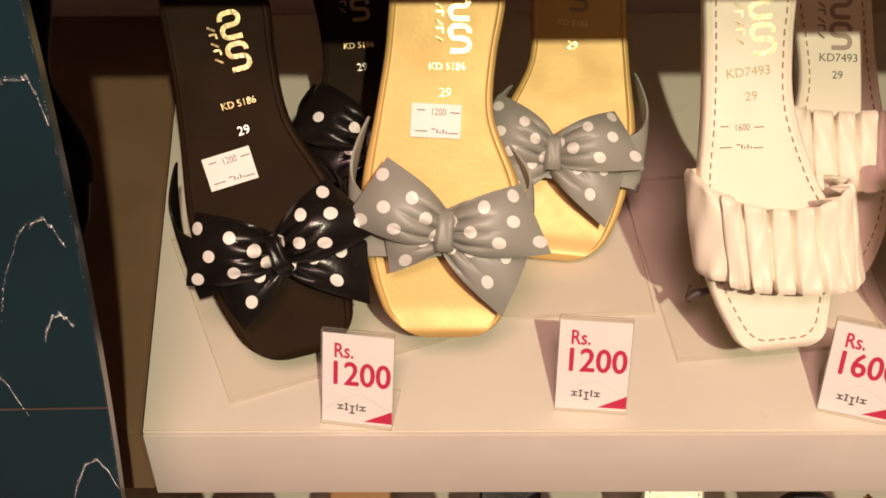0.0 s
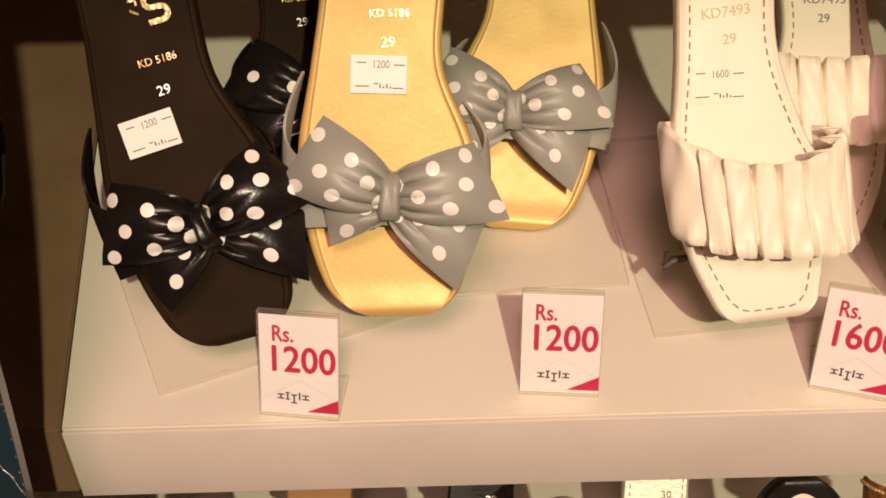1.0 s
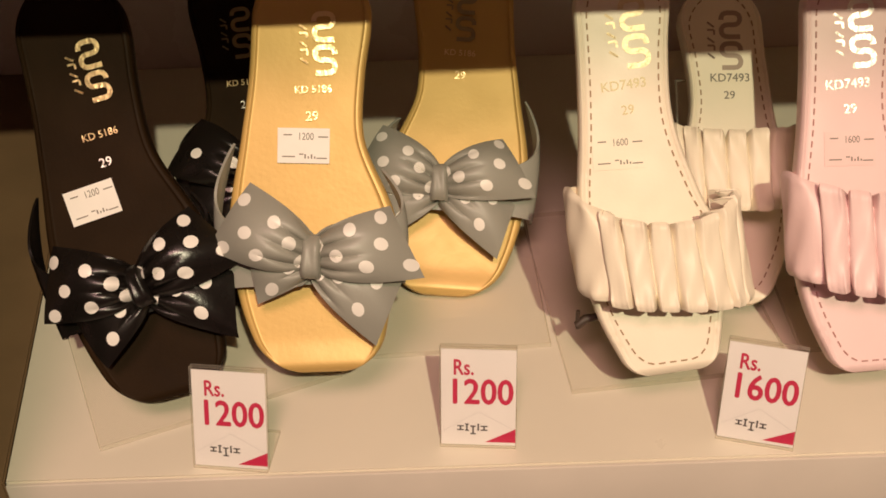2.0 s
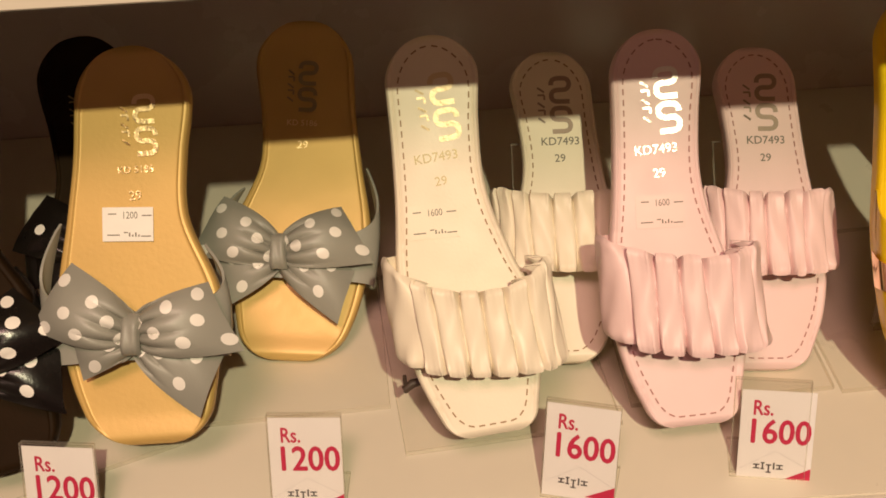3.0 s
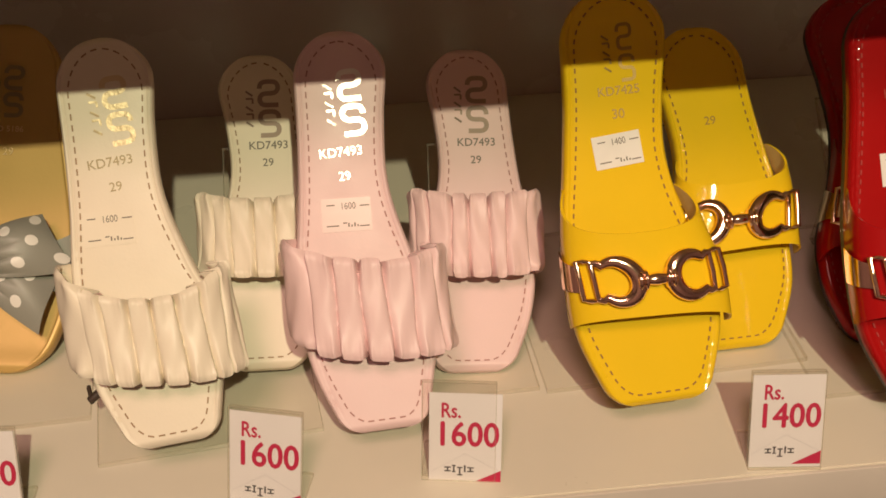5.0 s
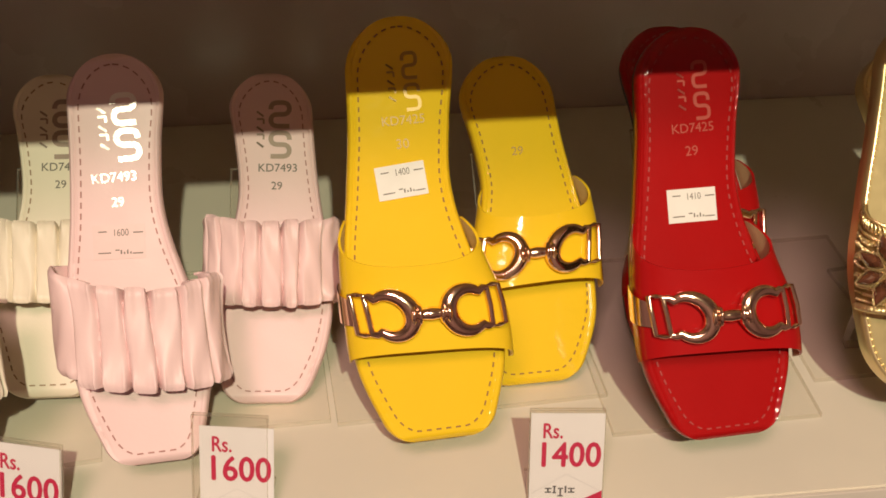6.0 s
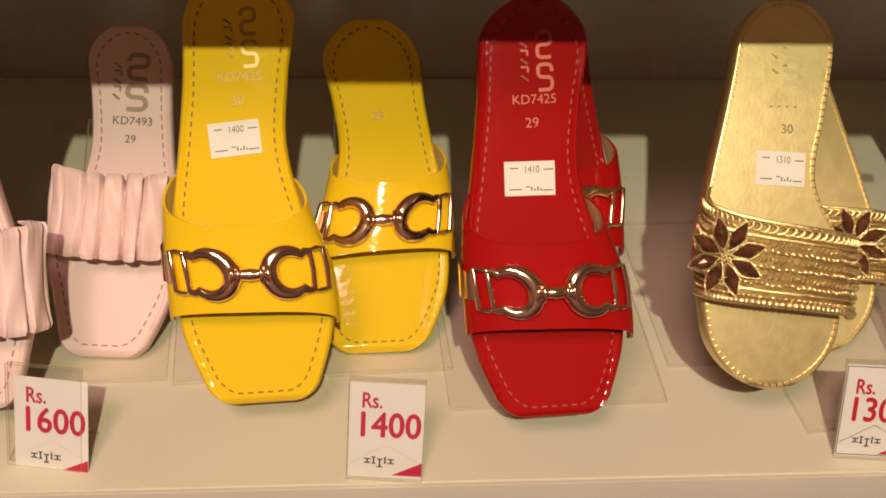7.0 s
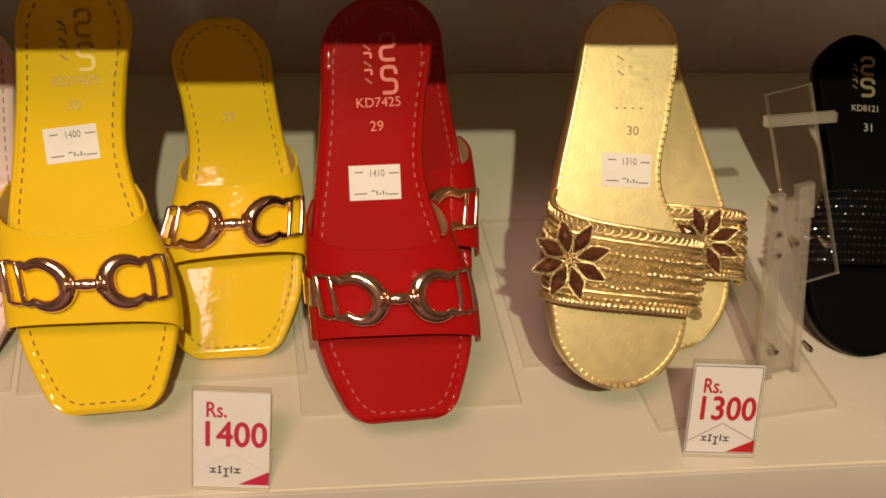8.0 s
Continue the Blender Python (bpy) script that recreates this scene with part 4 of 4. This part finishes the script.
# the second shoe of each pair, set back
REAR = 44
bowed_slide((0.1110, 0.1170, 0.0070), (0.0960, 0.2620, 0.1420), REAR, BLACK, BLACK_BED, "behind its pair", 31, -8, mirror=True, front=False, knot=(0.006, 0.33))
bowed_slide((0.2095, 0.1180, 0.0080), (0.2305, 0.2560, 0.1460), REAR, GREY, TAN_GOLD, "behind its pair", 41, 3, mirror=True, front=False, knot=(-0.0045, 0.292))
gathered_slide((0.3591, 0.0905, 0.0181), (0.3648, 0.2204, 0.1351), REAR, WHITE, THREAD_TAN, "behind its pair", 13, (0.262, 0.495, 0.008), True, False)
gathered_slide((0.4704, 0.0843, 0.0090), (0.4811, 0.2194, 0.1307), REAR, PINK, THREAD_PINK, "behind its pair", 15, (0.265, 0.50, 0.008), True, False)
buckled_slide((0.6166, 0.0848, 0.0085), (0.6110, 0.2140, 0.1380), REAR, YELLOW, THREAD_DARK, "behind its pair", "29", "", 17, True, False)
buckled_slide((0.7070, 0.0810, 0.0080), (0.7060, 0.2270, 0.1460), REAR, RED, THREAD_RED, "behind its pair", "29", "", 18, True, False)
jewelled_slide((0.8530, 0.0780, 0.0080), (0.8430, 0.2060, 0.1370), REAR, "behind its pair", 19, 0.15, True, False)


def sequin_slide(toe, heel, tilt):
    m, L = slide_pose(toe, heel, tilt)
    sh = thing("slide_sandal", m, "black slide sandal with a sequinned strap", "sandal")
    last = Last(L, ROUND, 0.030, 0.0255, mirror=True)
    sole(last, sh, BLACK_MATT, SOLE_DARK)
    mark(last, sh, FOIL_DARK, 0.002, L * 0.865, 0.022)
    printed(last, sh, FOIL_WHITE, "KD8121", 0.004, L * 0.765, 0.005)
    printed(last, sh, FOIL_WHITE, "31", 0.006, L * 0.705, 0.0066)
    at = strap_surface(last, 0.0025, lambda a: L * 0.50, lambda a: L * 0.27, 0.018)
    band("strap", at, sh, BLACK_MATT, BLACK_MATT, "black strap")
    rnd = random.Random(2)
    bm = bmesh.new()
    for row in range(10):
        for k in range(46):
            c = at(-0.9 + 1.8 * k / 45, 0.06 + 0.9 * row / 9, 0.0006)
            ball(bm, c, 0.0013, (1.0, 0.8, 0.35), 1, Matrix.Rotation(rnd.uniform(-0.5, 0.5), 4, "X"))
    tagged(part("sequin_trim", bm, SEQUIN, sh, "glittering black sequins", smooth=False), kind="stuff")


sequin_slide((0.9610, 0.0695, 0.0080), (0.9714, 0.1980, 0.1380), REAR)


# ---- price cards and stands ----
price_card(0.1073, 0.0030, -8.2, "1200", MAGENTA)
price_card(0.2253, 0.0118, -5.2, "1200", MAGENTA)
price_card(0.3574, 0.0075, -16.3, "1600", MAGENTA)
price_card(0.4532, 0.0145, -10.0, "1600", MAGENTA, slip=(0.003, -0.004))
price_card(0.6155, 0.0015, -6.1, "1400", MAGENTA)
price_card(0.8599, 0.0080, -5.6, "1300", RED_INK, framed=True)


def rests(*pairs):
    return [slide_pose(toe, heel, tilt) for toe, heel, tilt in pairs]


stand(0.0419, 0.0176, 22, (0.125, 0.135), rests(((0.0835, 0.0252, 0.0285), (0.0340, 0.1427, 0.1903), FRONT), ((0.1110, 0.1170, 0.0070), (0.0960, 0.2620, 0.1420), REAR)))
stand(0.1420, 0.0750, 3, (0.125, 0.13), rests(((0.1545, 0.0270, 0.0391), (0.1548, 0.1405, 0.1954), FRONT), ((0.2095, 0.1180, 0.0080), (0.2305, 0.2560, 0.1460), REAR)))
stand(0.2741, 0.0457, 6, (0.115, 0.15), rests(((0.3200, 0.0218, 0.0359), (0.2991, 0.1362, 0.1934), FRONT), ((0.3591, 0.0905, 0.0181), (0.3648, 0.2204, 0.1351), REAR)))
stand(0.3950, 0.0700, 2, (0.110, 0.14), rests(((0.4210, 0.0300, 0.0245), (0.4115, 0.1460, 0.1842), FRONT), ((0.4704, 0.0843, 0.0090), (0.4811, 0.2194, 0.1307), REAR)))
stand(0.5083, 0.0705, 3, (0.147, 0.14), rests(((0.5583, 0.0295, 0.0265), (0.5478, 0.1520, 0.1951), FRONT), ((0.6166, 0.0848, 0.0085), (0.6110, 0.2140, 0.1380), REAR)))
stand(0.6508, 0.0478, 1.5, (0.115, 0.15), rests(((0.6984, 0.0139, 0.0288), (0.6888, 0.1330, 0.1925), FRONT), ((0.7070, 0.0810, 0.0080), (0.7060, 0.2270, 0.1460), REAR)))
stand(0.7717, 0.0778, 2, (0.062, 0.13), rests(((0.8086, 0.0193, 0.0385), (0.8131, 0.1319, 0.1935), FRONT)))

# a stand that carries one shoe only: its free rest, post, arm and screws show
bare = thing("shoe_stand", pose(0.8340, 0.0262, 0.0, rz=7), "empty clear acrylic shoe stand with steel screws", "display stand", "acrylic shoe stands")
home = bare.matrix_world.inverted()
acrylic_plate("base_plate", (0, 0, 0.0002), (0.103, 0.15, 0.003), bare)
loc = lambda *p: home @ Vector(p)
rod_plate("rest", loc(0.9200, 0.0720, 0.0630), loc(0.8990, 0.1190, 0.1500), 0.026, 0.0025, bare, (1, 0.05, 0.0))
# the post is a strip bent to a channel: two cheeks and a web
for name, p, q, wide, deep in (("cheek", (0.9010, 0.0600, 0.0032), (0.8890, 0.0800, 0.1120), 0.0085, 0.0030), ("cheek", (0.9215, 0.0660, 0.0032), (0.9110, 0.0880, 0.1000), 0.0035, 0.0030),
                               ("web", (0.9110, 0.0660, 0.0032), (0.9000, 0.0860, 0.1050), 0.0180, 0.0025), ("arm", (0.8880, 0.1120, 0.1350), (0.9250, 0.1120, 0.1380), 0.0045, 0.0040),
                               ("tab", (0.9095, 0.0850, 0.0940), (0.9070, 0.0890, 0.1120), 0.0095, 0.0040)):
    piece = rod_plate(name, loc(*p), loc(*q), wide, deep, bare, (0, 0.3, 1) if name == "arm" else (1, 0.1, 0), ACRYLIC_POST)
    piece.visible_shadow = True
for p in ((0.8870, 0.0770, 0.106), (0.8930, 0.0770, 0.090), (0.8950, 0.0750, 0.078), (0.9040, 0.0770, 0.084), (0.9210, 0.0760, 0.083), (0.9010, 0.0590, 0.025), (0.9220, 0.0620, 0.023)):
    bm = bmesh.new()
    tube(bm, [loc(p[0], p[1] - 0.004, p[2] + 0.002), loc(p[0], p[1] - 0.0015, p[2] + 0.001), loc(p[0], p[1] + 0.006, p[2] - 0.001)], [0.0014, 0.0019, 0.0012], 10)
    part("screw", bm, SCREW, bare, "small steel screw")

# the dark screw of the stand under the ivory pair
pin = thing("stand_screw", pose(0.2800, 0.0550, 0.0420), "small dark screw of an acrylic shoe stand", "screw")
bm = tube(bmesh.new(), [(-0.004, -0.001, -0.003), (0.0, 0.0, 0.0), (0.010, 0.002, 0.001)], [0.0022, 0.0024, 0.0014], 10)
part("shank", bm, SOLE_DARK, pin)
part("wing", boxed((-0.0045, -0.0012, -0.0055), (-0.0025, 0.0012, 0.0055), 0.0006), SOLE_DARK, pin)

# ---- the shelf below: the tops of its shoes ----
def low_slide(toe, heel, tilt, bed, edge, words, thread=None, plan=ROUND, mirror=False, size="", inner=None, pearls=False, ink=FOIL_WHITE):
    m, L = slide_pose(toe, heel, tilt)
    sh = thing("slide_sandal", m, words, "sandal", "sandals on the shelf below")
    last = Last(L, plan, 0.03, 0.024, mirror=mirror)
    sole(last, sh, bed, edge)
    if thread:
        stitches(last, sh, thread, 0.0045)
    if inner:
        pts = last.outline(0.009, 40)
        bm = bmesh.new()
        bm.faces.new([bm.verts.new(last.bed(u, v, 0.0006)) for u, v in pts])
        bmesh.ops.triangulate(bm, faces=bm.faces[:])
        part("insole_pad", bm, inner, sh, "cream insole pad", smooth=False)
        mark(last, sh, INK, 0.0, L * 0.83, 0.026)
        printed(last, sh, INK, "KD5246", 0.0, L * 0.72, 0.006)
    if size:
        printed(last, sh, ink, size, 0.0, L * 0.66, 0.007)
    at = strap_surface(last, 0.003, lambda a: L * 0.47, lambda a: L * 0.25, 0.02)
    band("strap", at, sh, bed, edge)
    if pearls:
        rnd = random.Random(len(words))
        for k in range(16):
            bm = bmesh.new()
            side = -1 if k % 2 else 1
            ball(bm, last.bed(side * (0.024 + rnd.uniform(-0.004, 0.006)), L * (0.45 + 0.013 * k), 0.010 + rnd.uniform(-0.004, 0.004)), rnd.uniform(0.0035, 0.0045), detail=3)
            part("pearl", bm, PEARL, sh)
    return sh


low_slide((-0.0760, 0.1080, 0.0120), (-0.0780, 0.1900, 0.1920), 65, BLACK_MATT, SOLE_DARK, "dark slide sandal on the neighbouring shelf")
for x, bed, edge, words, thread, inner in ((-0.020, BROWN_DARK, BROWN_DARK, "chestnut leather sandal with stitched heel", THREAD_TAN, None),
                                           (0.033, BROWN, BROWN_DARK, "tan leather sandal with stitched heel", THREAD_GOLD, None),
                                           (0.1525, BLACK_BED, SOLE_DARK, "black leather sandal with plain footbed", None, None),
                                           (0.237, SILVER, SILVER, "silver leather sandal with stitched heel", THREAD_TAN, None),
                                           (0.366, BLACK, SOLE_DARK, "black sandal with a cream insole", None, WHITE)):
    z = -0.135 if inner is None else -0.118
    low_slide((x, 0.05 - 0.112, z - 0.156), (x, 0.05, z), FRONT, bed, edge, words, thread, inner=inner)
for x, bed, words, size, ink in ((0.0965, BROWN, "tan sandal trimmed with pearl beads", "28", FOIL_WHITE), (0.202, BLACK, "black sandal trimmed with pearl beads", "28", FOIL_WHITE),
                                 (0.316, SILVER, "silver sandal with a stitched footbed", "30", INK)):
    low_slide((x, 0.035, -0.328), (x, 0.170, -0.188), REAR, bed, SOLE_DARK, words, THREAD_TAN if bed is SILVER else None, plan=SQUARE, size=size, pearls=bed is not SILVER, ink=ink)
brocade = thing("slide_sandal", pose(0.435, 0.03, -0.145, rx=-30), "red and gold brocade sandal strap with beaded rows", "sandal", "sandals on the shelf below")
part("strap", sheet(lambda a, b: (0.036 * math.cos(math.pi * (1 - a)), -0.03 * math.sin(math.pi * a), 0.034 * b), 40, 6, 0.0015), RED_BAND, brocade, extra=(LINING,))
for b in (0.08, 0.5, 0.92):
    bm = bmesh.new()
    for k in range(46):
        a = k / 45
        ball(bm, (0.0365 * math.cos(math.pi * (1 - a)), -0.0305 * math.sin(math.pi * a), 0.034 * b), 0.0014, detail=1)
    part("bead_row", bm, BRAID, brocade, "gold bead row")
part("sole", boxed((-0.03, -0.03, -0.10), (0.03, 0.05, 0.0), 0.006), SOLE_DARK, brocade)
